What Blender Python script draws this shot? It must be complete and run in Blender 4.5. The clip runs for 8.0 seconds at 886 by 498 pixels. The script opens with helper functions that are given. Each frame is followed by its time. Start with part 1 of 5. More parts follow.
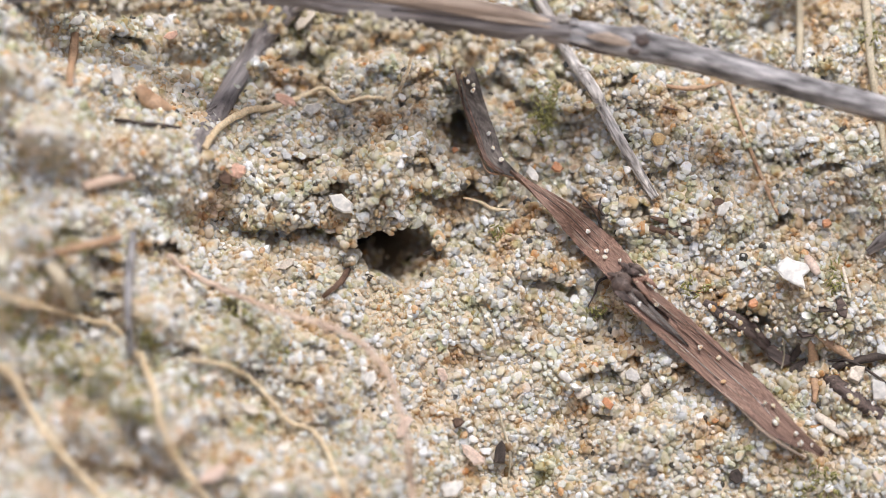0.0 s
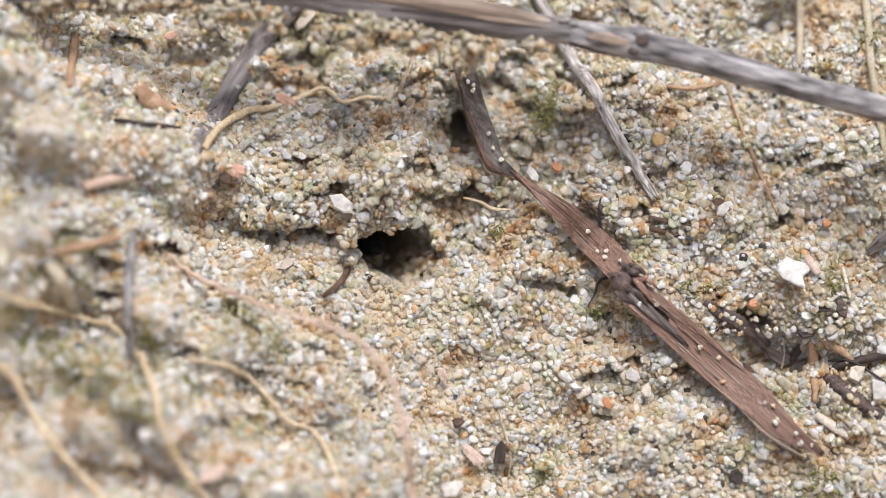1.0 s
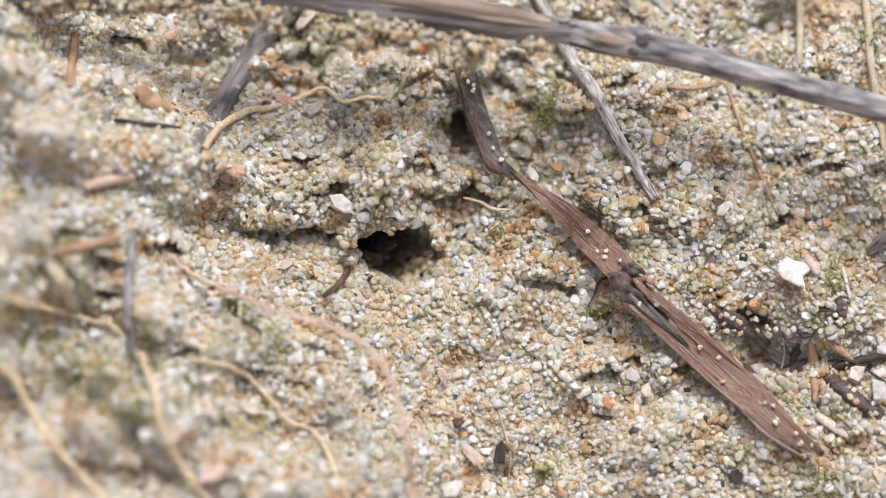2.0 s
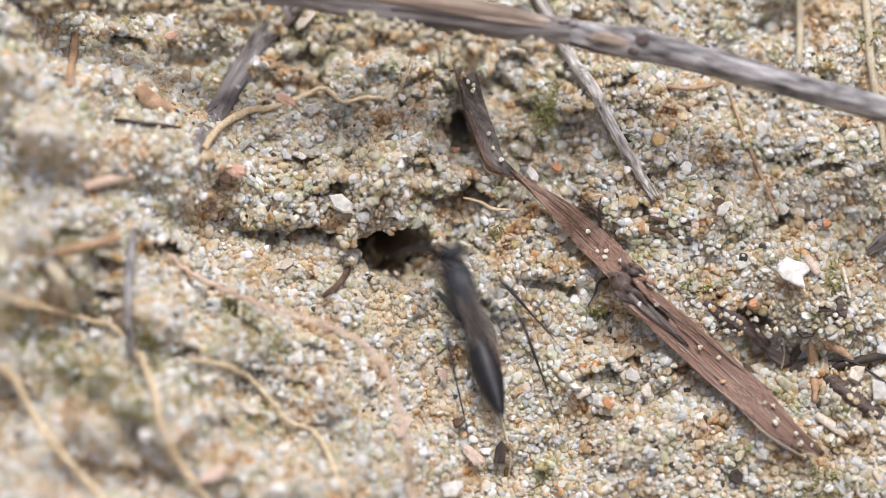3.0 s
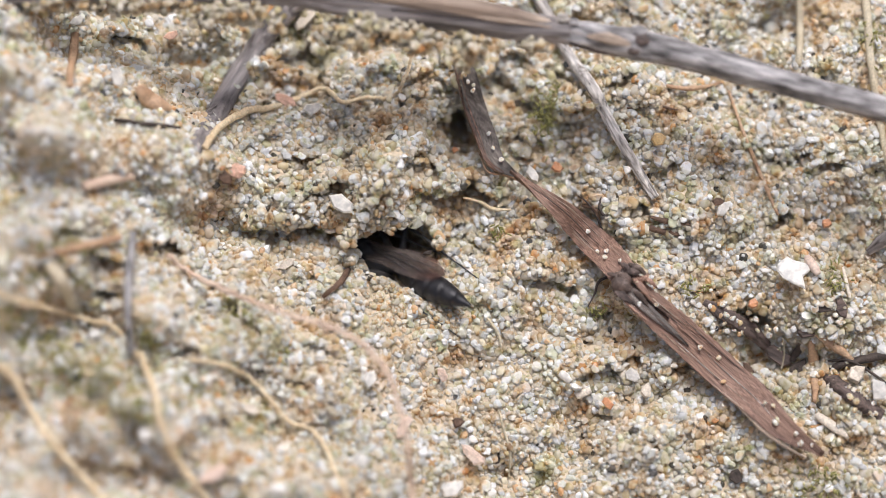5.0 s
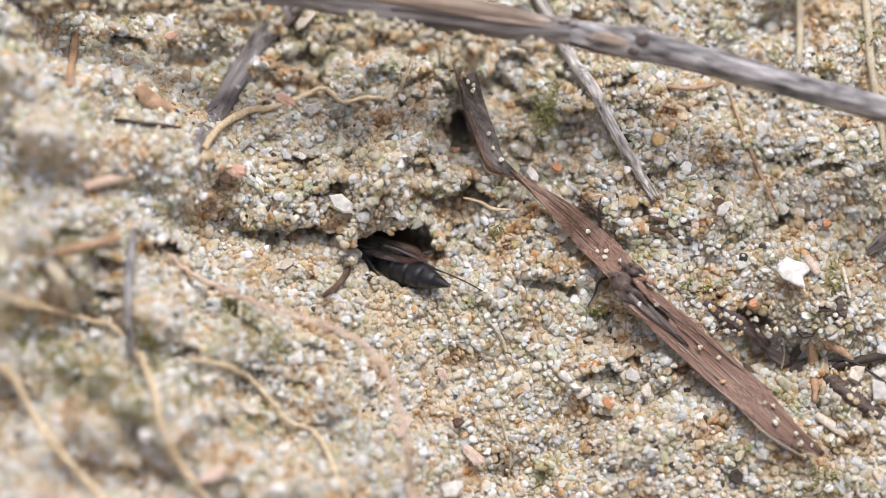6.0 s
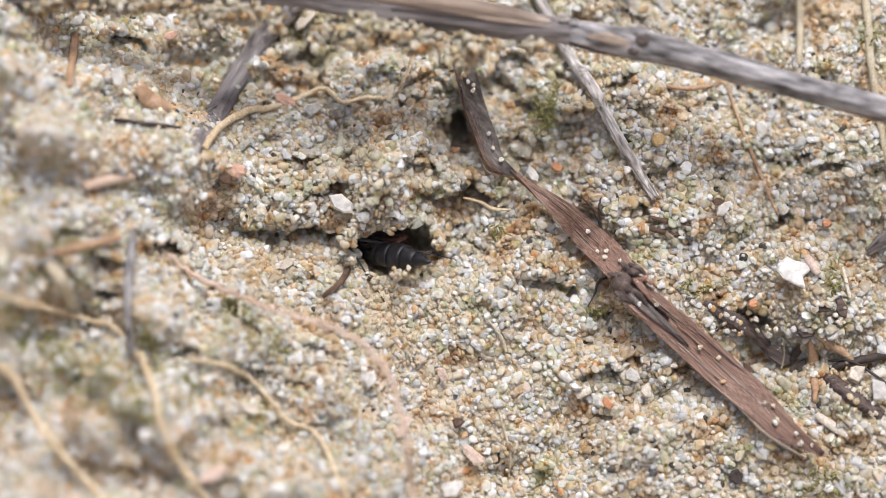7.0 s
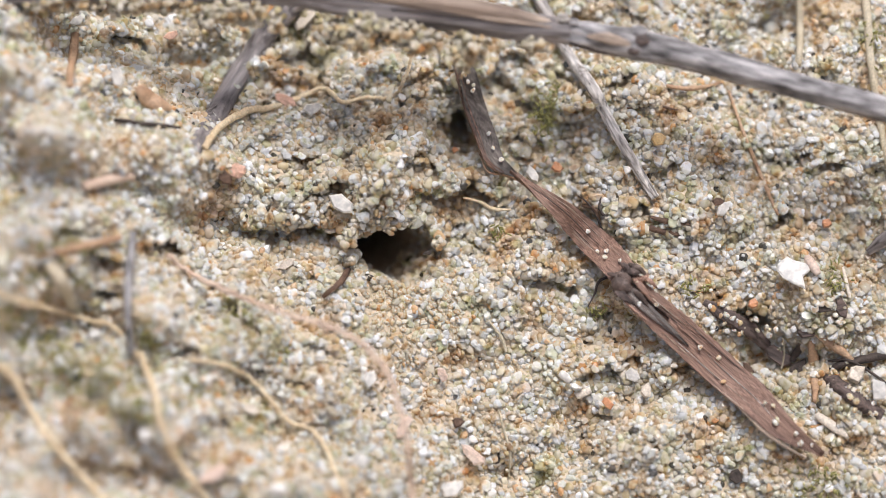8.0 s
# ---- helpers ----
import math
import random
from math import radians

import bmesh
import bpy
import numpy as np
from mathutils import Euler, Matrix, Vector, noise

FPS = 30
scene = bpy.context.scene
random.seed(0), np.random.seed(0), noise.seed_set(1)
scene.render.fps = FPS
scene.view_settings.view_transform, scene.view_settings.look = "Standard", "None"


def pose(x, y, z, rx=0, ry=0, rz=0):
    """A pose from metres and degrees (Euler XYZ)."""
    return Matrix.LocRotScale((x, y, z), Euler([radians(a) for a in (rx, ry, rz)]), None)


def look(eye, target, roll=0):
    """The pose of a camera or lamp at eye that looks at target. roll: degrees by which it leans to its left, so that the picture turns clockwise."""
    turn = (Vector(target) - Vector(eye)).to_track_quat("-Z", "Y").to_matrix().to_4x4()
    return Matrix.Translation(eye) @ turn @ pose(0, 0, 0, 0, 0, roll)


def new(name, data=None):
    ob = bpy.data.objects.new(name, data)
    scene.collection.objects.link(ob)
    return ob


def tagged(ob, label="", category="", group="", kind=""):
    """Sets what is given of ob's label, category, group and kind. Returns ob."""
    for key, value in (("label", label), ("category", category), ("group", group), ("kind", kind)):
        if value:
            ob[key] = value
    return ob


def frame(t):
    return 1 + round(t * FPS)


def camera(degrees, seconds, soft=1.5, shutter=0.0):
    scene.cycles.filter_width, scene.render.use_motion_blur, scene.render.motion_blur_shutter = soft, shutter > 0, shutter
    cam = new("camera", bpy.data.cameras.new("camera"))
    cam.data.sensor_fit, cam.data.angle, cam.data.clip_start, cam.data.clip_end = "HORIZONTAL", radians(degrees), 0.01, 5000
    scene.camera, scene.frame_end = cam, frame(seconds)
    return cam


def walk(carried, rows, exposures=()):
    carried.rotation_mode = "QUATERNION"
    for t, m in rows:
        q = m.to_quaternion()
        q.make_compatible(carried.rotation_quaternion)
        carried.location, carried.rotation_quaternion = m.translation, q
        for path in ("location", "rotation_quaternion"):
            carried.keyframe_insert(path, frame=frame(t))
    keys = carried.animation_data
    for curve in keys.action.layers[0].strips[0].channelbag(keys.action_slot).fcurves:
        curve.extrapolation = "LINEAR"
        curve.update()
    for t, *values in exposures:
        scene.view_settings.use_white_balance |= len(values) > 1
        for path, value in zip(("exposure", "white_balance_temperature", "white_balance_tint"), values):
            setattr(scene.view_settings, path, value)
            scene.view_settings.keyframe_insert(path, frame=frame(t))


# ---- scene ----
MM = 0.001
SLOPE = radians(35)                      # the sand bank's steepness
BANK = Matrix.Rotation(SLOPE, 4, "X")    # plan: u to the right, v up the bank, w out of it, in millimetres


def out(u, v, w):
    """A point of the bank's plan, in metres."""
    return BANK @ Vector((u, v, w)) * MM


cam = camera(13.48, 8.0, soft=0.75, shutter=0.5)
EYE = out(0, -38.203, 216.658)
cam.data.dof.use_dof = True
cam.data.dof.focus_distance = 0.2187
cam.data.dof.aperture_fstop = 13.5
walk(cam, [(0, look(EYE, (0, 0, 0))), (8, look(EYE, (0, 0, 0)))], exposures=[(0, -0.09, 6040, 12.6), (8, -0.09, 6020, 12.6)])

# ---- daylight: a bright overcast sky ----
world = bpy.data.worlds.new("sky")
scene.world = world
world.use_nodes = True
wn = world.node_tree.nodes
sky = wn.new("ShaderNodeTexSky")
sky.sky_type, sky.sun_disc = "NISHITA", False
sky.sun_elevation, sky.sun_rotation = radians(84), radians(80)
sky.air_density, sky.dust_density, sky.ozone_density = 0.6, 9.0, 0.3
world.node_tree.links.new(sky.outputs[0], wn["Background"].inputs[0])
wn["Background"].inputs[1].default_value = 0.12
sun_data = bpy.data.lights.new("sun", "SUN")
sun_data.energy, sun_data.angle, sun_data.color = 1.8, radians(22), (1.0, 0.97, 0.92)
sun = new("sun", sun_data)
sun.matrix_world = look((0.12, 0.02, 1.2), (0, 0, 0))


# ---- materials ----
def nodes(name):
    m = bpy.data.materials.new(name)
    m.use_nodes = True
    t = m.node_tree
    return m, t, t.nodes["Principled BSDF"]


def ramp(t, stops, constant=False):
    r = t.nodes.new("ShaderNodeValToRGB")
    r.color_ramp.interpolation = "CONSTANT" if constant else "LINEAR"
    e = r.color_ramp.elements
    while len(e) < len(stops):
        e.new(1.0)
    for k, (p, c) in zip(e, stops):
        k.position, k.color = p, (*c, 1)
    return r


def noise_at(t, size, stretch=(1, 1, 1), detail=4, coord="Object"):
    """A noise whose features are about that many millimetres wide."""
    tc, mp, n = (t.nodes.new("ShaderNode" + k) for k in ("TexCoord", "Mapping", "TexNoise"))
    mp.inputs["Scale"].default_value = stretch
    n.inputs["Scale"].default_value, n.inputs["Detail"].default_value = 1000 / size, detail
    t.links.new(tc.outputs[coord], mp.inputs[0])
    t.links.new(mp.outputs[0], n.inputs[0])
    return n


def bump(t, b, source, height, strength=0.6):
    k = t.nodes.new("ShaderNodeBump")
    k.inputs["Strength"].default_value, k.inputs["Distance"].default_value = strength, height * MM
    t.links.new(source, k.inputs["Height"])
    t.links.new(k.outputs[0], b.inputs["Normal"])
    return k


def mix(t, a, b, factor, how="MIX"):
    m = t.nodes.new("ShaderNodeMix")
    m.data_type, m.blend_type = "RGBA", how
    for s, v in ((0, factor), (6, a), (7, b)):
        if isinstance(v, bpy.types.NodeSocket):
            t.links.new(v, m.inputs[s])
        else:
            m.inputs[s].default_value = v if s == 0 else (*v, 1)
    return m.outputs[2]


def matter(name, low, high, size, rough=0.7, spots=None, relief_mm=0.05, stretch=(1, 1, 1), grain=0.12, translucent=0.0):
    """A surface whose colour wanders between two tones, with finer grain over it and darker or paler spots."""
    m, t, b = nodes(name)
    n1, n2 = noise_at(t, size, stretch), noise_at(t, grain, stretch, 2)
    r1 = ramp(t, [(0.3, low), (0.7, high)])
    t.links.new(n1.outputs[0], r1.inputs[0])
    r2 = ramp(t, [(0.3, (0.62, 0.62, 0.62)), (0.7, (1.15, 1.12, 1.08))])
    t.links.new(n2.outputs[0], r2.inputs[0])
    c = mix(t, r1.outputs[0], r2.outputs[0], 0.7, "MULTIPLY")
    if spots:
        n3 = noise_at(t, size * 0.6, stretch, 5)
        r3 = ramp(t, [(0.56, (0, 0, 0)), (0.66, (1, 1, 1))])
        t.links.new(n3.outputs[1], r3.inputs[0])
        c = mix(t, c, spots, r3.outputs[0])
    t.links.new(c, b.inputs["Base Color"])
    b.inputs["Roughness"].default_value = rough
    b.inputs["Transmission Weight"].default_value = translucent
    bump(t, b, n2.outputs[0], relief_mm)
    return m


def chance(t, source, times):
    """A second random number from 0 to 1, from the first."""
    m, f = (t.nodes.new("ShaderNodeMath") for _ in range(2))
    m.operation, f.operation = "MULTIPLY", "FRACT"
    m.inputs[1].default_value = times
    t.links.new(source, m.inputs[0])
    t.links.new(m.outputs[0], f.inputs[0])
    return f.outputs[0]


def spread(t, source, low, high):
    """A random number from 0 to 1, laid out from low to high."""
    m = t.nodes.new("ShaderNodeMapRange")
    m.inputs[3].default_value, m.inputs[4].default_value = low, high
    t.links.new(source, m.inputs[0])
    return m.outputs[0]


def quartz(name, glassy, tint):
    """Sand grains: each takes its own tone, from clear and milky quartz to ochre, rust and dark minerals."""
    m, t, b = nodes(name)
    island, info, add = (t.nodes.new("ShaderNode" + k) for k in ("NewGeometry", "ObjectInfo", "Math"))
    add.operation = "ADD"
    t.links.new(island.outputs["Random Per Island"], add.inputs[0])
    t.links.new(info.outputs["Random"], add.inputs[1])
    one = chance(t, add.outputs[0], 1.0)
    tone = ramp(t, [(0.0, (0.10, 0.10, 0.10)), (0.006, (0.62, 0.62, 0.58)), (0.06, (0.94, 0.93, 0.91)),
                    (0.20, (0.97, 0.97, 0.96)), (0.34, (0.90, 0.86, 0.78)), (0.46, (0.80, 0.81, 0.79)),
                    (0.60, (0.90, 0.86, 0.74)), (0.68, (0.95, 0.95, 0.94)), (0.78, (0.86, 0.77, 0.60)), (0.82, (0.98, 0.98, 0.98)),
                    (0.90, (0.91, 0.80, 0.58)), (0.935, (0.89, 0.74, 0.60)), (0.957, (0.85, 0.55, 0.32)),
                    (0.967, (0.85, 0.86, 0.66)), (0.985, (0.98, 0.98, 0.97))], True)
    t.links.new(one, tone.inputs[0])
    n = noise_at(t, 0.25, detail=3)
    r = ramp(t, [(0.3, (0.90, 0.89, 0.87)), (0.75, (1.03, 1.03, 1.03))])
    t.links.new(n.outputs[0], r.inputs[0])
    c = mix(t, mix(t, tone.outputs[0], r.outputs[0], 0.8, "MULTIPLY"), tint, 1.0, "MULTIPLY")
    for size, weight in ((0.8, 0.95), (2.4, 0.9)):          # films of algae and iron that neighbouring grains share
        film = noise_at(t, size, detail=4)
        rf = ramp(t, [(0.31, (0.62, 0.61, 0.38)), (0.41, (0.95, 0.95, 0.86)), (0.46, (1.0, 1.0, 1.0)), (0.54, (1.0, 1.0, 1.0)), (0.59, (0.96, 0.87, 0.74)), (0.64, (0.84, 0.65, 0.45)), (0.72, (0.55, 0.36, 0.22))])
        t.links.new(film.outputs[0], rf.inputs[0])
        c = mix(t, c, rf.outputs[0], weight, "MULTIPLY")
    t.links.new(c, b.inputs["Base Color"])
    rough = spread(t, chance(t, add.outputs[0], 31.0), 0.04, 0.2)
    t.links.new(rough, b.inputs["Roughness"])
    b.inputs["Specular IOR Level"].default_value = 0.0
    b.inputs["Subsurface Weight"].default_value = 0.35
    b.inputs["Subsurface Scale"].default_value = 0.7 * MM
    b.inputs["Subsurface Radius"].default_value = (1.0, 0.98, 0.95)
    relief_bump = bump(t, b, n.outputs[0], 0.03, 0.4)
    bent_normal, unit = (t.nodes.new("ShaderNodeVectorMath") for _ in range(2))                  # normals bent towards the bank's, so a grain's shaded sides shade as if lit
    bent_normal.operation, unit.operation = "ADD", "NORMALIZE"
    bent_normal.inputs[1].default_value = BANK.to_3x3() @ Vector((0, 0, 1.2))
    t.links.new(relief_bump.outputs[0], bent_normal.inputs[0])
    t.links.new(bent_normal.outputs[0], unit.inputs[0])
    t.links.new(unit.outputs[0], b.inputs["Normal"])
    clear, gloss, rim, body_mix, skin = (t.nodes.new("ShaderNode" + k) for k in ("BsdfRefraction", "BsdfGlossy", "Fresnel", "MixShader", "MixShader"))
    t.links.new(c, clear.inputs["Color"])
    clear.inputs["Roughness"].default_value, clear.inputs["IOR"].default_value = 0.12, 1.15
    t.links.new(rough, gloss.inputs["Roughness"])
    rim.inputs["IOR"].default_value = 1.7
    for k in (gloss, rim, clear):
        t.links.new(relief_bump.outputs[0], k.inputs["Normal"])
    t.links.new(spread(t, chance(t, add.outputs[0], 17.0), *glassy), body_mix.inputs[0])
    rim_cap = t.nodes.new("ShaderNodeMath")                    # gloss capped at grazing angles, so dark reflections don't outline the grains
    rim_cap.operation, rim_cap.inputs[1].default_value = "MINIMUM", 0.11
    t.links.new(rim.outputs[0], rim_cap.inputs[0])
    t.links.new(rim_cap.outputs[0], skin.inputs[0])
    for sink, first, second in ((body_mix, b, clear), (skin, body_mix, gloss)):
        t.links.new(first.outputs[0], sink.inputs[1])
        t.links.new(second.outputs[0], sink.inputs[2])
    t.links.new(skin.outputs[0], t.nodes["Material Output"].inputs[0])
    return m


# amber tint paints the warm shade between grains; top grains are left whiter
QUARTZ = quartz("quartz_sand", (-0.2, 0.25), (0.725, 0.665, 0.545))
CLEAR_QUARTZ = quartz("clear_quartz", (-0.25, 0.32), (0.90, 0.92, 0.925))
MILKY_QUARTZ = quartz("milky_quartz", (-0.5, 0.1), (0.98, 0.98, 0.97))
# honey tone painted in for light glowing warm in the gaps between grains
WARM_SAND = matter("warm_sand", (0.54, 0.44, 0.30), (0.72, 0.63, 0.48), 0.8, 0.9, (0.42, 0.30, 0.17), 0.12, grain=0.25)
GREY_WOOD = matter("weathered_wood", (0.05, 0.046, 0.045), (0.62, 0.61, 0.62), 0.5, 0.75, (0.09, 0.08, 0.075), 0.25, (0.2, 1, 1), 0.25)
TAN_WOOD = matter("bare_wood", (0.24, 0.18, 0.14), (0.56, 0.46, 0.36), 0.45, 0.7, (0.14, 0.10, 0.07), 0.1, (0.05, 1, 1), 0.3)
TWIG_WOOD = matter("twig_wood", (0.10, 0.09, 0.088), (0.40, 0.37, 0.365), 0.5, 0.75, (0.06, 0.05, 0.045), 0.2, (0.1, 1, 1), 0.3)
STRIPED = matter("striped_stem", (0.14, 0.12, 0.10), (0.80, 0.76, 0.70), 0.3, 0.7, (0.07, 0.06, 0.05), 0.1, (0.05, 1, 1), 0.2)
CRACKED = matter("cracked_stem", (0.16, 0.14, 0.125), (0.95, 0.92, 0.88), 0.32, 0.7, (0.05, 0.045, 0.04), 0.14, (0.14, 1, 1), 0.2)
LEAF = matter("dried_leaf", (0.19, 0.108, 0.078), (0.42, 0.27, 0.20), 0.2, 0.6, (0.13, 0.075, 0.055), 0.12, (0.008, 1, 1), 0.13)
ROTTEN = matter("rotting_wood", (0.05, 0.038, 0.033), (0.22, 0.165, 0.145), 0.25, 0.75, (0.04, 0.03, 0.026), 0.15, (0.04, 1, 1), 0.2)
FIBRE = matter("weathered_fibre", (0.16, 0.125, 0.11), (0.58, 0.52, 0.47), 0.16, 0.7, (0.12, 0.09, 0.08), 0.1, (0.02, 1, 1), 0.13)
SHEATH = matter("leaf_sheath", (0.10, 0.085, 0.075), (0.27, 0.24, 0.215), 0.4, 0.8, (0.08, 0.065, 0.055), 0.12, (0.3, 1, 1), 0.2)
COLLAR = matter("leaf_collar", (0.07, 0.05, 0.04), (0.17, 0.12, 0.10), 0.8, 0.65, (0.26, 0.21, 0.18), 0.06)
ROOT = matter("pale_root", (0.70, 0.54, 0.32), (0.86, 0.75, 0.53), 0.7, 0.55, (0.60, 0.44, 0.26), 0.04)
PINK_ROOT = matter("rosy_root", (0.66, 0.49, 0.37), (0.76, 0.62, 0.50), 1.2, 0.6, (0.60, 0.36, 0.22), 0.04)
RUST_STEM = matter("rusty_stem", (0.40, 0.24, 0.135), (0.60, 0.42, 0.27), 1.5, 0.6, (0.22, 0.12, 0.07), 0.04)
STRAW = matter("straw", (0.50, 0.43, 0.29), (0.68, 0.62, 0.47), 1.5, 0.6, None, 0.04)
DARK_BARK = matter("dark_bark", (0.04, 0.032, 0.028), (0.11, 0.085, 0.07), 0.8, 0.8, (0.02, 0.018, 0.016), 0.06)
BROWN_BARK = matter("brown_bark", (0.09, 0.055, 0.038), (0.21, 0.13, 0.085), 0.9, 0.75, (0.07, 0.045, 0.03), 0.06)
SHELL = matter("shell", (0.70, 0.69, 0.64), (0.80, 0.79, 0.75), 0.9, 0.35, (0.70, 0.66, 0.58), 0.01, grain=0.3)
CREAM_SHELL = matter("cream_shell", (0.70, 0.62, 0.50), (0.82, 0.76, 0.66), 0.9, 0.45, (0.58, 0.48, 0.36), 0.02)
PINK_SHELL = matter("pink_shell", (0.72, 0.54, 0.43), (0.80, 0.68, 0.58), 0.9, 0.45, (0.62, 0.40, 0.29), 0.02)
SALMON = matter("salmon_stone", (0.70, 0.42, 0.30), (0.80, 0.56, 0.43), 0.9, 0.5, (0.60, 0.32, 0.21), 0.03)
ORANGE_CHIP = matter("orange_chip", (0.62, 0.27, 0.12), (0.72, 0.38, 0.20), 0.6, 0.5, None, 0.02)
OCHRE_CHIP = matter("ochre_chip", (0.50, 0.33, 0.13), (0.66, 0.47, 0.22), 0.6, 0.5, None, 0.03)
MOSS = matter("moss", (0.22, 0.22, 0.055), (0.42, 0.40, 0.15), 0.5, 0.7, (0.10, 0.09, 0.025), 0.05)
CHITIN = matter("black_chitin", (0.013, 0.016, 0.021), (0.042, 0.048, 0.060), 0.6, 0.42, (0.06, 0.064, 0.072), 0.05, grain=0.06)
BELLY = matter("shiny_black_chitin", (0.009, 0.009, 0.011), (0.02, 0.02, 0.024), 0.9, 0.42, (0.05, 0.05, 0.055), 0.015, grain=0.08)
EYE_BLACK = matter("compound_eye", (0.006, 0.006, 0.008), (0.014, 0.014, 0.018), 0.5, 0.2, None, 0.01, grain=0.04)
LIMB = matter("limb_chitin", (0.020, 0.020, 0.022), (0.065, 0.062, 0.062), 0.4, 0.5, None, 0.01, grain=0.06)


def wing_matter():
    m, t, b = nodes("smoky_wing")
    n = noise_at(t, 0.7, (1, 0.3, 1))
    r = ramp(t, [(0.3, (0.13, 0.105, 0.095)), (0.7, (0.27, 0.22, 0.19))])
    t.links.new(n.outputs[0], r.inputs[0])
    tc, sep, band = (t.nodes.new("ShaderNode" + k) for k in ("TexCoord", "SeparateXYZ", "MapRange"))
    t.links.new(tc.outputs["Object"], sep.inputs[0])
    t.links.new(sep.outputs[1], band.inputs[0])
    band.inputs[1].default_value, band.inputs[2].default_value = -0.0036, -0.0052
    c = mix(t, r.outputs[0], (0.155, 0.082, 0.064), band.outputs[0])
    t.links.new(c, b.inputs["Base Color"])
    b.inputs["Roughness"].default_value = 0.35
    b.inputs["Alpha"].default_value = 0.6
    return m


WING = wing_matter()

# ---- the lie of the sand, in millimetres of the bank's plan ----
TABLE = np.random.RandomState(7).rand(128, 128)


def wave(u, v, size):
    """Smooth noise from -1 to 1, with hills about that far apart."""
    a, b = np.asarray(u, float) / size + 40.3, np.asarray(v, float) / size + 17.7
    i, j = np.floor(a).astype(int), np.floor(b).astype(int)
    f, g = a - i, b - j
    f, g = f * f * (3 - 2 * f), g * g * (3 - 2 * g)
    c = lambda x, y: TABLE[x % 128, y % 128]
    low = c(i, j) * (1 - f) + c(i + 1, j) * f
    high = c(i, j + 1) * (1 - f) + c(i + 1, j + 1) * f
    return 2 * (low * (1 - g) + high * g) - 1


LUMPS = [  # u, v, half width, half height, rise, squareness
    (-19.0, 3.6, 5.5, 3.2, 0.4, 1.0), (-21.0, -1.2, 5.5, 1.8, 1.0, 1.2), (-25.0, 9.0, 3.0, 3.0, 1.5, 1.0), (-21.0, 0.9, 5.0, 2.0, 2.0, 1.0),
    (-4.4, 3.8, 3.5, 2.6, 2.4, 1.5), (-1.0, 3.4, 2.6, 2.4, 0.9, 1.5), (-1.0, -3.6, 4.2, 2.6, 0.9, 1.2),
    (-8.6, 9.8, 2.0, 1.3, -1.3, 1.2), (-4.3, 10.2, 2.6, 2.0, 0.7, 1.3), (-15.5, 11.0, 3.0, 1.2, -1.3, 1.3),
    (20.5, -1.4, 2.6, 1.8, 0.7, 1.2), (20.0, -6.3, 5.0, 1.5, -1.5, 1.6), (11.5, 2.4, 3.0, 1.2, 0.45, 1.3),
    (12.0, 0.2, 2.6, 0.8, -0.3, 1.3), (10.8, -8.0, 2.6, 1.0, -1.0, 1.2), (3.4, 2.6, 1.5, 1.2, -0.9, 1.4),
    (5.4, 8.2, 1.8, 2.6, -0.8, 1.3), (-4.6, 7.0, 5.0, 1.9, 1.3, 1.2), (13.5, 5.5, 5.0, 3.0, 0.7, 1.2),
    (-13.0, 0.6, 2.4, 1.3, -0.7, 1.2), (-15.3, -2.4, 2.8, 1.5, -1.1, 1.2), (-15.0, -8.4, 3.0, 2.0, -1.4, 1.2), (-22.0, -6.0, 4.0, 1.6, -1.6, 1.2),
    (33.0, 7.0, 4.5, 4.0, 10.5, 1.5), (-1.5, -19.5, 4.0, 2.6, 6.5, 1.5), (-33.0, 16.0, 5.0, 4.0, 8.0, 1.5),
]


def crumbs(u, v):
    """Clumps of grains that stick together, as rises in millimetres."""
    loose = 1 - 0.8 * np.exp(-(((u - 0.5) / 8) ** 2 + ((v + 7.5) / 6.5) ** 2) ** 2)       # the fan below the burrow is smooth
    c = 1.1 * np.clip(wave(u + 3, v + 1, 2.3), -0.6, 1) + 0.5 * np.clip(wave(u, v + 8, 1.0), -0.4, 1)
    c = c + 1.5 * np.clip(wave(u + 5, v, 3.4), -0.3, 1) / (1 + np.exp((u + 11 + 0.4 * v) / 1.5))
    loose = loose * (1 - np.exp(-((u + 2.9) / 3.0) ** 2 - ((v + 0.3) / 2.6) ** 2))
    loose = loose * (1 - 0.5 / (1 + np.exp(-(u - 9) / 1.5)))                               # and so is the far slope
    return 1.25 * c * loose / (1 + (u / 60) ** 4 + (v / 60) ** 4)


def relief(u, v):
    u, v = np.asarray(u, float), np.asarray(v, float)
    s = -0.823 * (u + 4.0) - 0.57 * (v + 5.3)
    w = 10 * np.tanh(np.logaddexp(0, s / 1.3) * 1.3 / 10) * np.clip(1 - (s - 26) / 30, 0, 1)
    for a, b, p, q, h, k in LUMPS:
        w = w + h * np.exp(-(((u - a) / p) ** 2 + ((v - b) / q) ** 2) ** k)
    near = 1 / (1 + (u / 120) ** 4 + (v / 120) ** 4)
    rough = 1 - 0.6 * np.exp(-(((u - 0.5) / 8) ** 2 + ((v + 7.5) / 6.5) ** 2) ** 2)      # the fan below the burrow is smooth
    rough = rough + 1.0 / (1 + np.exp((u + 12 + 0.4 * v) / 1.5))
    return (w * near + rough * (0.95 * wave(u, v, 4.1) + 0.5 * wave(u + 9, v, 1.9)) + 0.2 * wave(u, v + 5, 1.0)) * near + 6 * wave(u, v, 90) * (1 - near) + crumbs(u, v)


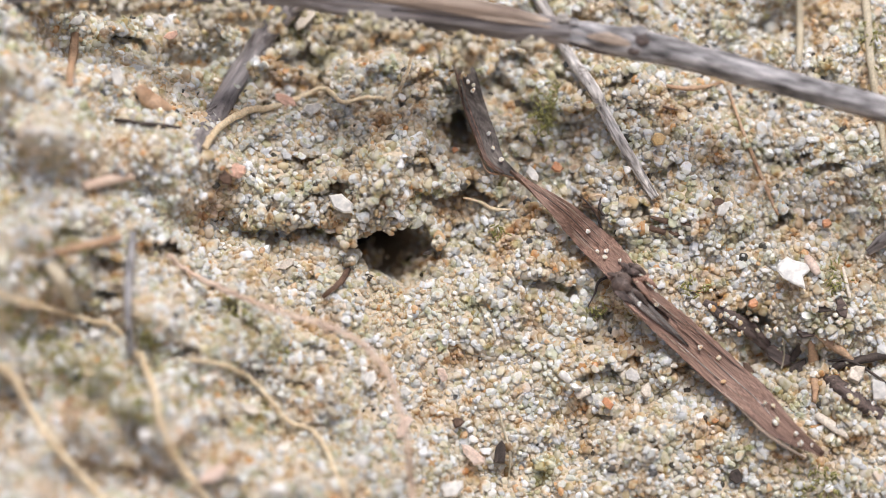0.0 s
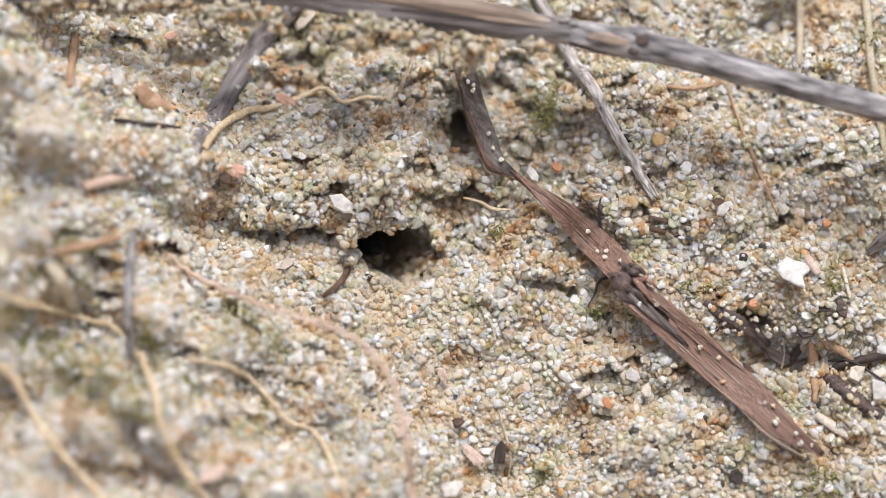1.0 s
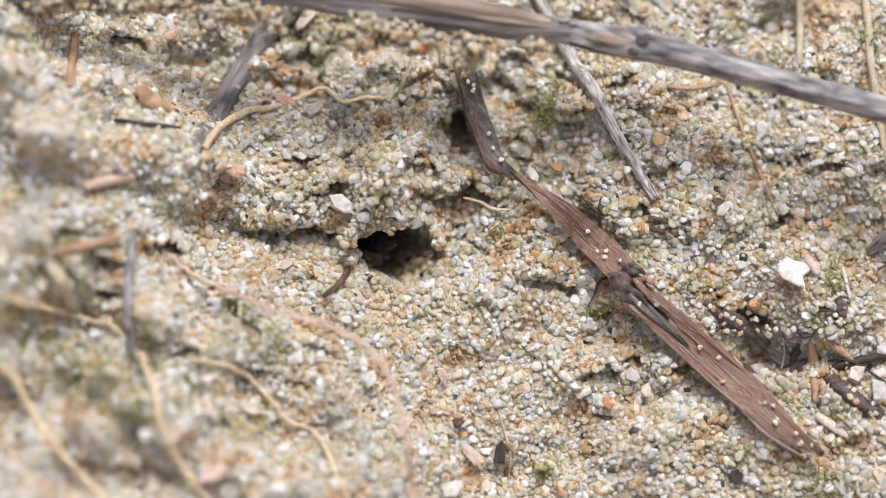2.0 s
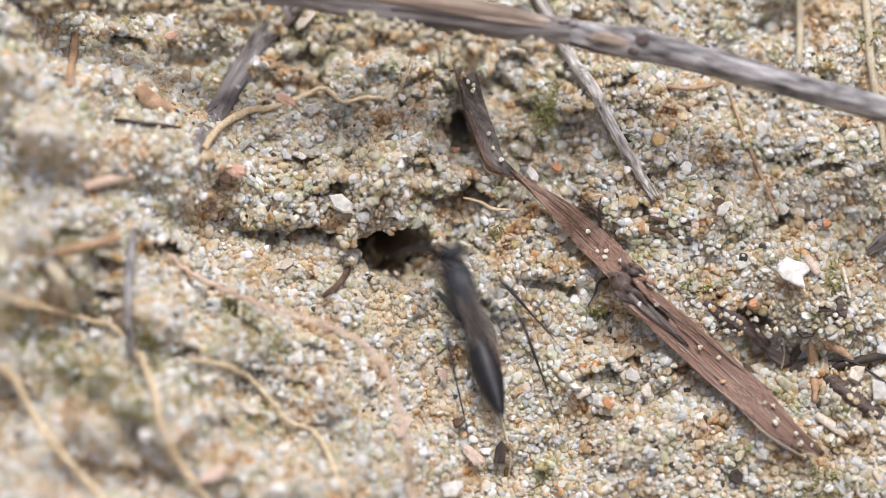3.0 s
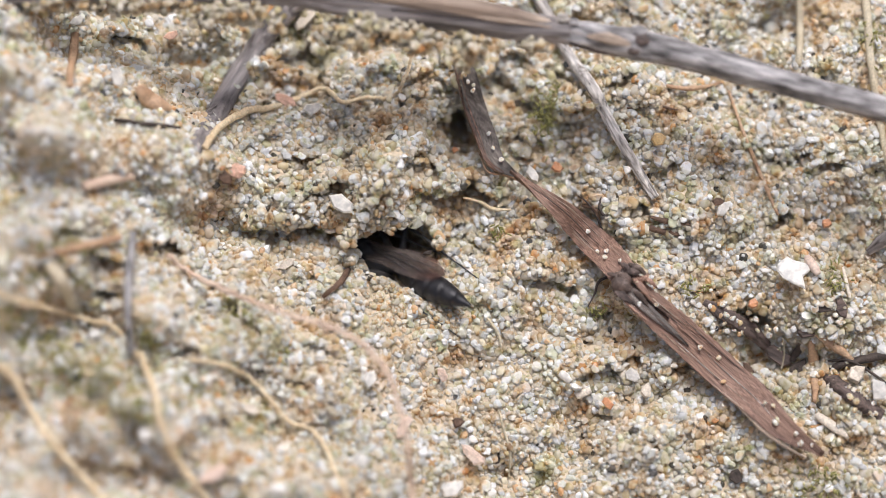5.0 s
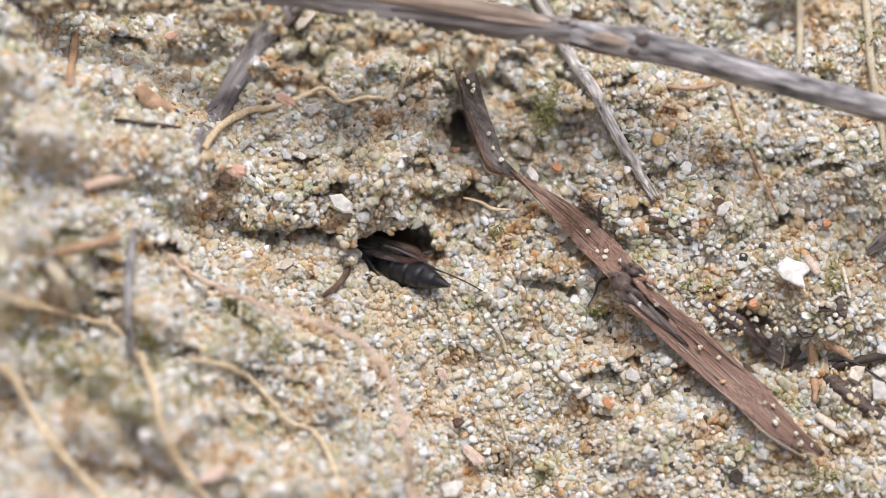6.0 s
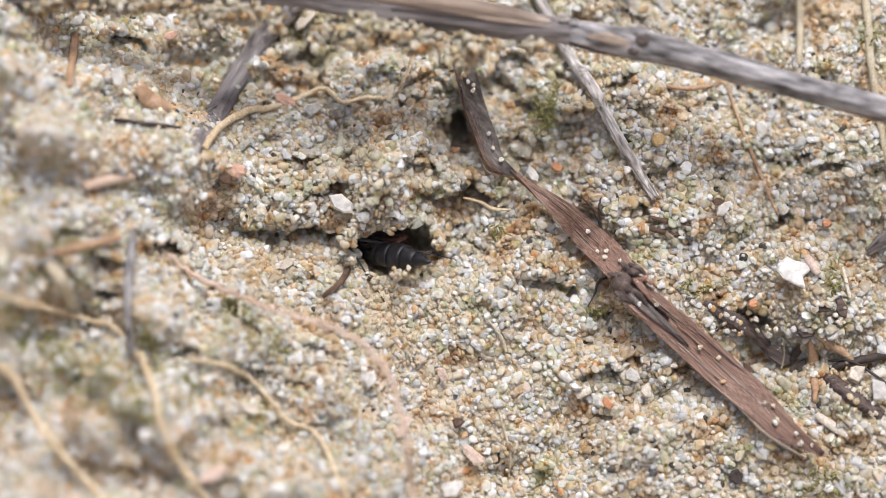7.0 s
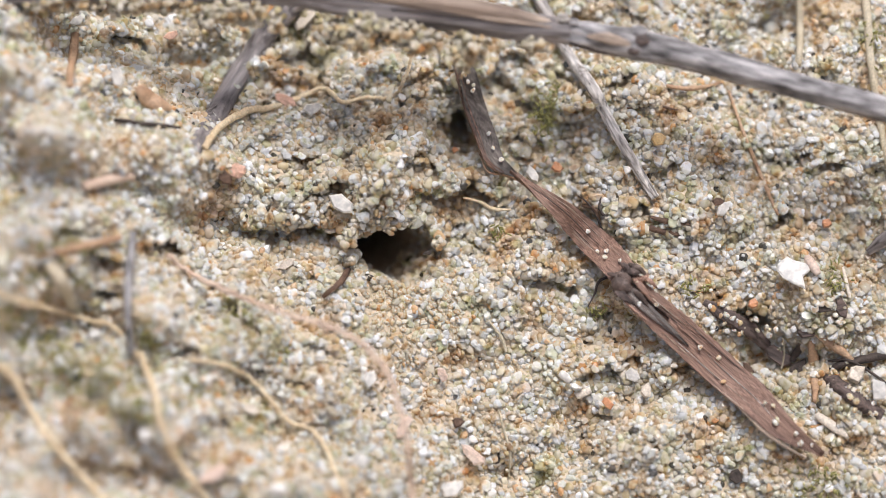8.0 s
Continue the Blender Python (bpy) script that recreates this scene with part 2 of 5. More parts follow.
BURROW = (-2.55, -0.39)
BURROW_WAY = np.array((-0.36, 0.32, -0.876))
PITS = [  # u, v, half width, half height, depth, way
    (*BURROW, 2.85, 2.0, 19.0, BURROW_WAY),
    (-1.52, -0.79, 1.0, 0.95, 6.0, np.array((-0.55, 0.25, -0.8))),
    (-4.0, -1.35, 1.1, 0.75, 6.0, np.array((-0.2, 0.45, -0.87))),
    (-3.95, 0.95, 0.6, 0.7, 6.0, np.array((0.0, 0.35, -0.9))),
    (-7.9, 1.25, 1.0, 0.8, 3.6, np.array((-0.3, 0.5, -0.8))),
    (-5.9, 0.1, 0.5, 0.4, 3.0, np.array((0.0, 0.7, -0.7))),
    (1.0, 6.1, 0.85, 1.6, 5.0, np.array((0.0, 0.5, -0.85))),
    (2.0, 3.3, 1.3, 0.8, 1.8, np.array((0.0, 0.7, -0.7))),
    (-8.4, 4.9, 1.1, 0.6, 2.2, np.array((0.0, 0.7, -0.7))),
    (-18.4, 11.2, 1.6, 1.0, 2.4, np.array((0.0, 0.7, -0.7))),
    (-14.8, 8.1, 0.8, 0.45, 2.6, np.array((0.0, 0.7, -0.7))),
    (-7.5, 11.3, 2.0, 1.2, 2.2, np.array((0.0, 0.7, -0.7))),
    (-0.8, 12.3, 0.8, 0.9, 3.0, np.array((0.0, 0.7, -0.7))),
    (3.9, 10.0, 1.3, 2.4, 0.9, np.array((0.0, 0.7, -0.7))),
    (5.6, 8.3, 1.0, 1.2, 1.6, np.array((0.0, 0.7, -0.7))),
    (16.2, 3.0, 0.5, 0.35, 1.4, np.array((0.0, 0.7, -0.7))),
    (23.7, -0.6, 1.0, 1.3, 2.2, np.array((0.0, 0.7, -0.7))),
    (19.7, -8.2, 1.4, 0.9, 1.7, np.array((0.0, 0.7, -0.7))),
    (9.0, -7.4, 1.8, 0.6, 1.3, np.array((0.0, 0.7, -0.7))),
    (-24.3, 0.1, 1.1, 1.0, 2.4, np.array((0.0, 0.7, -0.7))),
    (-20.8, -1.2, 1.6, 0.8, 3.2, np.array((0.0, 0.7, -0.7))),
    (-12.2, -2.3, 0.8, 0.5, 2.4, np.array((0.0, 0.7, -0.7))),
    (-13.3, -3.2, 0.5, 0.35, 1.6, np.array((0.0, 0.7, -0.7))),
    (-19.0, -2.5, 1.8, 0.8, 2.4, np.array((0.0, 0.7, -0.7))),
    (-9.9, -0.4, 0.6, 0.5, 2.0, np.array((0.0, 0.7, -0.7))),
    (-16.2, -1.2, 1.3, 0.7, 2.2, np.array((0.0, 0.7, -0.7))),
    (-22.0, -7.0, 1.6, 0.9, 2.2, np.array((0.0, 0.7, -0.7))),
    (-11.5, -5.0, 1.2, 0.6, 1.8, np.array((0.0, 0.7, -0.7))),
    (-8.2, -9.0, 1.1, 0.5, 1.6, np.array((0.0, 0.7, -0.7))),
    (17.9, -4.5, 1.5, 0.8, 1.6, np.array((0.0, 0.7, -0.7))),
]

dents = random.Random(21)
while len(PITS) < 160:                    # small hollows between the crumbs, none in the loose fan
    a, b = dents.uniform(-27, 27), dents.uniform(-12, 14)
    if ((a - 0.5) / 8.5) ** 2 + ((b + 7.5) / 6.5) ** 2 > 1 and abs(a - BURROW[0]) + abs(b - BURROW[1]) > 4 and (-11 < a < 8 and b > 0 or dents.random() < 0.35) and not (a < -11 and b > -2):
        PITS.append((a, b, dents.uniform(0.35, 1.1), dents.uniform(0.3, 0.6), dents.uniform(1.0, 2.4), np.array((dents.uniform(-0.3, 0.3), 0.75, -0.65))))


def lie(u, v):
    """Points of the sand's surface over the plan, with the burrow and the hollows pushed in, in millimetres."""
    u, v = np.asarray(u, float), np.asarray(v, float)
    p = np.stack([u, v, relief(u, v)], -1)
    lip = 2.6 * np.exp(-(((u + 4.9) / 2.4) ** 2 + ((v - 3.8) / 2.6) ** 2) ** 2) / (1 + np.exp((u + 4.0) / 0.35))            # the brow over the burrow
    c = (crumbs(u, v) + 0.5 * lip)[..., None]
    p = p + c / (1 + np.exp(-(u[..., None] + 12) / 0.8)) * np.array((0.07, -0.85, 0.0))     # crumbs lean over, with shade below
    for a, b, x, y, depth, way in PITS:
        r = np.sqrt(((u - a) / x) ** 2 + ((v - b) / y) ** 2) + 0.16 * wave(u, v, 0.7)
        k = np.clip((1.0 - r) / (0.16 if depth > 9 else 0.24), 0, 1)
        p = p + (k * k * (3 - 2 * k) * depth)[..., None] * way
    return p


def to_world(p):
    """From the bank's plan to metres; far from the middle the bank eases out into level ground."""
    v, w = p[..., 1], p[..., 2]
    table = np.concatenate([-np.geomspace(4e5, 1, 500), np.geomspace(1, 4e5, 500)])
    lean = SLOPE / (1 + (np.abs(table) / 150) ** 6)
    step = np.diff(table)
    mid = (lean[1:] + lean[:-1]) / 2
    y, z = np.concatenate([[0], np.cumsum(np.cos(mid) * step)]), np.concatenate([[0], np.cumsum(np.sin(mid) * step)])
    y, z = y - np.interp(0, table, y), z - np.interp(0, table, z)
    a = SLOPE / (1 + (np.abs(v) / 150) ** 6)
    return np.stack([p[..., 0], np.interp(v, table, y) - np.sin(a) * w, np.interp(v, table, z) + np.cos(a) * w], -1) * MM


def ruler(low, high, step):
    """Even steps over the middle, then ever longer ones to the horizon."""
    far, tail = step, []
    while far < 3e5:
        tail.append(far)
        far *= 1.28
    return np.concatenate([(low - np.cumsum(tail))[::-1], np.arange(low, high, step), high + np.concatenate([[0], np.cumsum(tail)])])


def mesh_of(name, verts, faces, material, smooth=True):
    m = bpy.data.meshes.new(name)
    m.vertices.add(len(verts))
    m.vertices.foreach_set("co", np.asarray(verts, np.float32).ravel())
    n = faces.shape[1]
    m.loops.add(faces.size)
    m.loops.foreach_set("vertex_index", faces.astype(np.int32).ravel())
    m.polygons.add(len(faces))
    m.polygons.foreach_set("loop_start", np.arange(0, faces.size, n, dtype=np.int32))
    m.polygons.foreach_set("use_smooth", np.full(len(faces), smooth))
    m.update(calc_edges=True)
    m.validate()
    m.materials.append(material)
    return m


def build_ground():
    us, vs = ruler(-36, 36, 0.26), ruler(-23, 25, 0.26)
    U, V = np.meshgrid(us, vs, indexing="ij")
    p = lie(U, V)
    crumb = np.stack([U, V, relief(U, V)], -1)
    p[..., 2] += 0.09 - np.clip(0.25 * np.linalg.norm(p - crumb, axis=-1), 0, 0.4)     # the grains are bedded in it, less so in the hollows
    p = to_world(p)
    nu, nv = len(us), len(vs)
    i = np.arange(nu * nv).reshape(nu, nv)
    f = np.stack([i[:-1, :-1], i[1:, :-1], i[1:, 1:], i[:-1, 1:]], -1).reshape(-1, 4)
    ob = new("ground", mesh_of("ground", p.reshape(-1, 3), f, WARM_SAND))
    return tagged(ob, "bank of pale damp sand with a dark burrow", "sand bank", kind="structure")


ground = build_ground()

# ---- the sand grains ----
rng = np.random.RandomState(11)


def pebble_shape(level, seed):
    """A worn, slightly flattened grain of radius 1, with blunt faces: 24 quads, or 20 triangles where it stays blurred."""
    bm = bmesh.new()
    if level > 1:
        bmesh.ops.create_cube(bm, size=2)
        bmesh.ops.subdivide_edges(bm, edges=bm.edges[:], cuts=1, use_grid_fill=True)
    else:
        bmesh.ops.create_icosphere(bm, subdivisions=1, radius=1)
    bm.verts.index_update()
    r = np.random.RandomState(seed)
    s = np.array([1.1, r.uniform(0.80, 1.02), r.uniform(0.68, 0.95)])
    cuts = r.normal(size=(8, 3))
    cuts /= np.linalg.norm(cuts, axis=1)[:, None]
    v = np.array([x.co for x in bm.verts])
    v /= np.linalg.norm(v, axis=1)[:, None]
    for c, d in zip(cuts, r.uniform(0.40, 0.78, 8)):
        over = np.clip(v @ c - d, 0, None)
        v = v - over[:, None] * c * 0.9
    f = np.array([[x.index for x in q.verts] for q in bm.faces])
    bm.free()
    return v * s, f


def turns(n):
    q = rng.normal(size=(n, 4))
    q /= np.linalg.norm(q, axis=1)[:, None]
    a, b, c, d = q.T
    return np.stack([np.stack([1 - 2 * (c * c + d * d), 2 * (b * c - a * d), 2 * (b * d + a * c)], -1),
                     np.stack([2 * (b * c + a * d), 1 - 2 * (b * b + d * d), 2 * (c * d - a * b)], -1),
                     np.stack([2 * (b * d - a * c), 2 * (c * d + a * b), 1 - 2 * (b * b + c * c)], -1)], -2)


def heap(name, places, sizes, level, label, material, smooth=True):
    """Many grains joined into one mass."""
    verts, faces, base = [], [], 0
    kinds = rng.randint(0, 10, len(places))
    R = turns(len(places))
    for k in range(10):
        pick = np.where(kinds == k)[0]
        v, f = pebble_shape(level, 100 + k)
        p = np.einsum("nij,vj->nvi", R[pick] * (sizes[pick] * MM)[:, None, None], v) + places[pick][:, None, :]
        verts.append(p.reshape(-1, 3))
        faces.append((f[None] + (np.arange(len(pick)) * len(v))[:, None, None] + base).reshape(-1, f.shape[1]))
        base += len(pick) * len(v)
    ob = new(name, mesh_of(name, np.concatenate(verts), np.concatenate(faces), material, smooth))
    return tagged(ob, label, "sand", kind="stuff")


def strew():
    step = 0.276
    U, V = np.meshgrid(np.arange(-30, 30, step), np.arange(-17, 17.5, step * 0.9), indexing="ij")
    U = (U + np.where(np.arange(U.shape[1]) % 2, step / 2, 0)[None]).ravel()
    V = V.ravel()
    extra = rng.rand(len(U)) < 0.5
    U, V = np.concatenate([U, U[extra]]), np.concatenate([V, V[extra]])
    lift = np.concatenate([np.full(extra.size, 0.0), rng.uniform(0.06, 0.27, extra.sum())])
    U, V = U + rng.uniform(-0.13, 0.13, len(U)), V + rng.uniform(-0.13, 0.13, len(V))
    # the burrow's mouth and the hollows have more wall than plan
    more = []
    for a, b, x, y, depth, way in PITS:
        n = int((300 if x > 1.5 else 45) * (x + y) * min(depth, 9) ** 0.5)
        th, r = rng.uniform(0, 2 * np.pi, n), rng.uniform(0.74, 1.03, n)
        more.append((a + x * r * np.cos(th), b + y * r * np.sin(th)))
    mu, mv = (np.concatenate(k) for k in zip(*more))
    # and so have the leaning crumbs
    su, sv = rng.uniform(-30, 30, 80000), rng.uniform(-17, 17.5, 80000)
    o = lie(su, sv)
    area = np.linalg.norm(np.cross(lie(su + 0.05, sv) - o, lie(su, sv + 0.05) - o), axis=1) / 0.0025
    steep = rng.rand(len(su)) < np.clip((area - 1.3) * 0.22, 0, 0.8)
    mu, mv = np.concatenate([mu, su[steep]]), np.concatenate([mv, sv[steep]])
    U, V, lift = np.concatenate([U, mu]), np.concatenate([V, mv]), np.concatenate([lift, np.zeros(len(mu))])
    size = np.clip(rng.lognormal(math.log(0.215), 0.34, len(U)), 0.11, 0.46) * np.where(rng.rand(len(U)) < 0.02, 1.45, 1.0)
    p = lie(U, V)
    p[:, 2] += lift + rng.uniform(-0.04, 0.08, len(U))
    keep = p[:, 2] > relief(U, V) - 5
    return U[keep], V[keep], to_world(p[keep]), size[keep], (lift[keep] > 0) | (np.random.RandomState(3).rand(keep.sum()) < 0.17)


gu, gv, spots_w, grain_r, upper = strew()
close = (np.abs(gu + 1.8) < 2.7) & (np.abs(gv + 3.4) < 1.7)     # the apron of loose sand below the burrow
close &= np.cumsum(close) <= 290
sharp = (~close) & ((gu > -13) | ((gv > 5) & (gu > -20)))
heap("sand_grains", spots_w[sharp & ~upper], grain_r[sharp & ~upper], 2, "milky white, grey and ochre quartz sand grains", QUARTZ)
heap("clear_sand_grains", spots_w[sharp & upper], grain_r[sharp & upper], 2, "clear glassy quartz grains scattered on the sand", CLEAR_QUARTZ, False)
blurry = (~close) & ~sharp
bright = blurry & (upper | (rng.rand(len(gu)) < 0.25))
heap("coarse_sand_grains", spots_w[blurry & ~bright], grain_r[blurry & ~bright], 1, "pale loose sand grains on the raised crumbly bank", QUARTZ)
heap("clear_coarse_grains", spots_w[bright], grain_r[bright] * 1.15, 1, "clear and milky quartz grains on the raised crumbly bank", CLEAR_QUARTZ)
LOOSE = []
for k in range(10):
    v, f = pebble_shape(2, 100 + k)
    LOOSE.append(mesh_of("sand_grain", v * MM, f, QUARTZ))
for p, r, k, q in zip(spots_w[close], grain_r[close], rng.randint(0, 10, close.sum()), rng.uniform(0, 6.28, (close.sum(), 3))):
    ob = new("sand_grain", LOOSE[k])
    ob.matrix_basis = Matrix.LocRotScale(p, Euler(q), (r, r, r))
    ob.parent = ground


# ---- builders ----
def part(name, bm, material, parent=None, label="", place=None, smooth=True):
    """Links a bmesh as one mesh object, under a thing or on its own."""
    m = bpy.data.meshes.new(name)
    bmesh.ops.recalc_face_normals(bm, faces=bm.faces)
    for f in bm.faces:
        f.smooth = smooth
    bm.to_mesh(m)
    bm.free()
    m.materials.append(material)
    ob = new(name, m)
    if parent:
        ob.parent = parent
    if place is not None:
        ob.matrix_basis = place
    return tagged(ob, label)


def spot(u, v, lift=0.0):
    """A point that many millimetres over the sand, in metres."""
    return out(u, v, float(relief(np.array([u]), np.array([v]))[0]) + lift)


def spline(points, n):
    """A smooth line through points, in n steps."""
    p = [Vector(q) for q in points]
    p = [2 * p[0] - p[1], *p, 2 * p[-1] - p[-2]]
    line = []
    for k in range(n + 1):
        s = k / n * (len(p) - 3)
        i = min(int(s), len(p) - 4)
        f = s - i
        a, b, c, d = p[i:i + 4]
        line.append(0.5 * (2 * b + (c - a) * f + (2 * a - 5 * b + 4 * c - d) * f * f + (3 * b - a - 3 * c + d) * f ** 3))
    return line


def loft(line, radii, sides=8, flat=1.0, rough=0.0, seed=0, up=None, caps=True, scale=1.0):
    """A skin round a line, with a radius at each of its points; flat: its thickness to its width."""
    r = random.Random(seed)
    bm = bmesh.new()
    rings, n = [], len(line)
    up = Vector(up) if up is not None else BANK.to_3x3() @ Vector((0.03, 0.05, 1))
    bumps = [r.uniform(-1, 1) for _ in range(sides)]
    for i, p in enumerate(line):
        d = (line[min(i + 1, n - 1)] - line[max(i - 1, 0)]).normalized()
        side = d.cross(up).normalized()
        top = side.cross(d)
        f = i / (n - 1) * (len(radii) - 1)
        j = min(int(f), len(radii) - 2)
        rad = (radii[j] * (1 - f + j) + radii[j + 1] * (f - j)) * scale
        ring = []
        for k in range(sides):
            a = 2 * math.pi * k / sides
            q = rad * (1 + rough * (0.6 * bumps[k] + 0.7 * r.uniform(-1, 1)))
            ring.append(bm.verts.new(p + side * math.cos(a) * q + top * math.sin(a) * q * flat))
        rings.append(ring)
    for a, b in zip(rings, rings[1:]):
        for k in range(sides):
            bm.faces.new((a[k], a[(k + 1) % sides], b[(k + 1) % sides], b[k]))
    if caps:
        bm.faces.new(rings[0][::-1])
        bm.faces.new(rings[-1])
    return bm


def oval(sx, sy, sz, taper=0.0, level=3):
    bm = bmesh.new()
    bmesh.ops.create_icosphere(bm, subdivisions=level, radius=1)
    for v in bm.verts:
        k = 1 + taper * v.co.y
        v.co = Vector((v.co.x * sx * k, v.co.y * sy, v.co.z * sz * k)) * MM
    return bm


def drape(line, clear, wide=0.0):
    """Lifts a line, that wide to both sides, where the sand would swallow it, then smooths it."""
    back = BANK.inverted()
    q = np.array([back @ p / MM for p in line])
    for a in ((0, 0), (wide, wide), (-wide, -wide), (wide, -wide), (-wide, wide)):
        q[:, 2] = np.maximum(q[:, 2], relief(q[:, 0] + a[0], q[:, 1] + a[1]) + clear - (0.15 if a[0] else 0))
    n, k = len(q), 5
    top = np.array([q[max(0, i - k):i + k + 1, 2].max() for i in range(n)]) if wide else q[:, 2]
    q[:, 2] = np.array([top[max(0, i - k):i + k + 1].mean() for i in range(n)]) if wide else np.convolve(np.pad(top, 2, "edge"), (0.1, 0.2, 0.4, 0.2, 0.1), "valid")
    return [out(*p) for p in q]


def along(a, b):
    """A pose at a whose x axis points to b and whose z axis leaves the bank."""
    x = (b - a).normalized()
    y = (BANK.to_3x3() @ Vector((0.01, 0.02, 1))).cross(x).normalized()
    m = Matrix((x, y, x.cross(y))).transposed().to_4x4()
    m.translation = a
    return m


def lying(name, plan, radii, material, label, category, lift=0.0, sides=8, flat=1.0, rough=0.08, steps=None, seed=1, wave_mm=0.0, group="", cover=0.28):
    """A stem, root or stick that lies along the sand. plan: (u, v) or (u, v, height over the sand), radii in millimetres."""
    r = random.Random(seed)
    pts = [spot(q[0], q[1], lift + (q[2] if len(q) > 2 else 0)) for q in plan]
    line = drape(spline(pts, steps or 8 * len(plan)), 0.75 * max(radii) + cover)
    if wave_mm:
        line = [p + Vector([r.gauss(0, wave_mm * MM) for _ in range(3)]) for p in line]
    place = along(line[0], line[-1])
    back = place.inverted()
    bm = loft([back @ p for p in line], [x * MM for x in radii], sides, flat, rough, seed, (0.02, 0.03, 1))
    return tagged(part(name, bm, material, place=place), label, category, group)


def chip(name, u, v, length, width, thick, turn, material, label, category, seed, lift=0.1, tilt=0, nod=0, corners=6, group="", outline=None):
    """An irregular flake with bevelled rims, lying in the sand."""
    r = random.Random(seed)
    bm = bmesh.new()
    ring = []
    for k in range(corners):
        a = 2 * math.pi * (k + r.uniform(-0.25, 0.25)) / corners
        q = r.uniform(0.66, 1.12)
        ring.append((math.cos(a) * length / 2 * q * MM, math.sin(a) * width / 2 * q * MM))
    if outline:
        ring, corners = [(x * MM, y * MM) for x, y in outline], len(outline)
    layers = []
    for z, s in ((-0.5, 0.86), (-0.2, 1.0), (0.25, 0.98), (0.5, 0.82)):
        layers.append([bm.verts.new((x * s, y * s, (z * thick + 0.25 * thick * (x / length / MM) ** 2 + 0.12 * thick * r.uniform(-1, 1)) * MM)) for x, y in ring])
    for a, b in zip(layers, layers[1:]):
        for k in range(corners):
            bm.faces.new((a[k], a[(k + 1) % corners], b[(k + 1) % corners], b[k]))
    for ring_, h in ((layers[0], -0.5), (layers[-1], 0.56)):
        c = bm.verts.new((0, 0, h * thick * MM))
        for k in range(corners):
            bm.faces.new((ring_[k], ring_[(k + 1) % corners], c))
    place = Matrix.Translation(spot(u, v, lift)) @ BANK @ pose(0, 0, 0, tilt, nod, turn)
    ob = part(name, bm, material, place=place, smooth=False)
    return tagged(ob, label, category, group)



# ---- the large stick across the top ----
def split_wood(way, n, radii, flat, seed, ribs, depth, scars=0):
    """A length of weathered wood: long splits and ridges run down it, with scars where bark came off."""
    r = random.Random(seed)
    line = spline(way, n)
    bm, rings, sides = bmesh.new(), [], 40
    phase = [r.uniform(0, 6.28) for _ in range(ribs)]
    turn = [r.uniform(0, 6.28) for _ in range(ribs)]
    sharp = [r.uniform(3, 9) for _ in range(ribs)]
    marks = [(r.uniform(0, 1), r.uniform(0, 6.28), r.uniform(0.02, 0.07), r.uniform(0.3, 0.7), r.uniform(-0.14, 0.08)) for _ in range(scars)]
    for i, p in enumerate(line):
        f = i / n
        d = (line[min(i + 1, n)] - line[max(i - 1, 0)]).normalized()
        side = d.cross(Vector((0.02, 0.03, 1))).normalized()
        top = side.cross(d)
        g = f * (len(radii) - 1)
        j = min(int(g), len(radii) - 2)
        rad = radii[j] * (1 - g + j) + radii[j + 1] * (g - j)
        ring = []
        for k in range(sides):
            a = 2 * math.pi * k / sides
            q = 1.0
            for x, y, z in zip(phase, turn, sharp):          # each split opens and closes on its way
                q -= depth * max(0, math.sin(f * z * 2 + y)) * math.exp(-((math.cos((a - x - 0.5 * math.sin(f * 3 + y)) / 2)) ** 2) * 90)
            for x, y, long, wide, high in marks:
                e = math.atan2(math.sin(a - y), math.cos(a - y))
                q += high * math.exp(-((f - x) / long) ** 4 - (e / wide) ** 4)
            q += r.gauss(0, 0.012)
            ring.append(bm.verts.new(p + (side * math.cos(a) + top * math.sin(a) * flat) * rad * q * MM))
        rings.append(ring)
    for a, b in zip(rings, rings[1:]):
        for k in range(sides):
            bm.faces.new((a[k], a[(k + 1) % sides], b[(k + 1) % sides], b[k]))
    bm.faces.new(rings[0][::-1])
    bm.faces.new(rings[-1])
    return bm


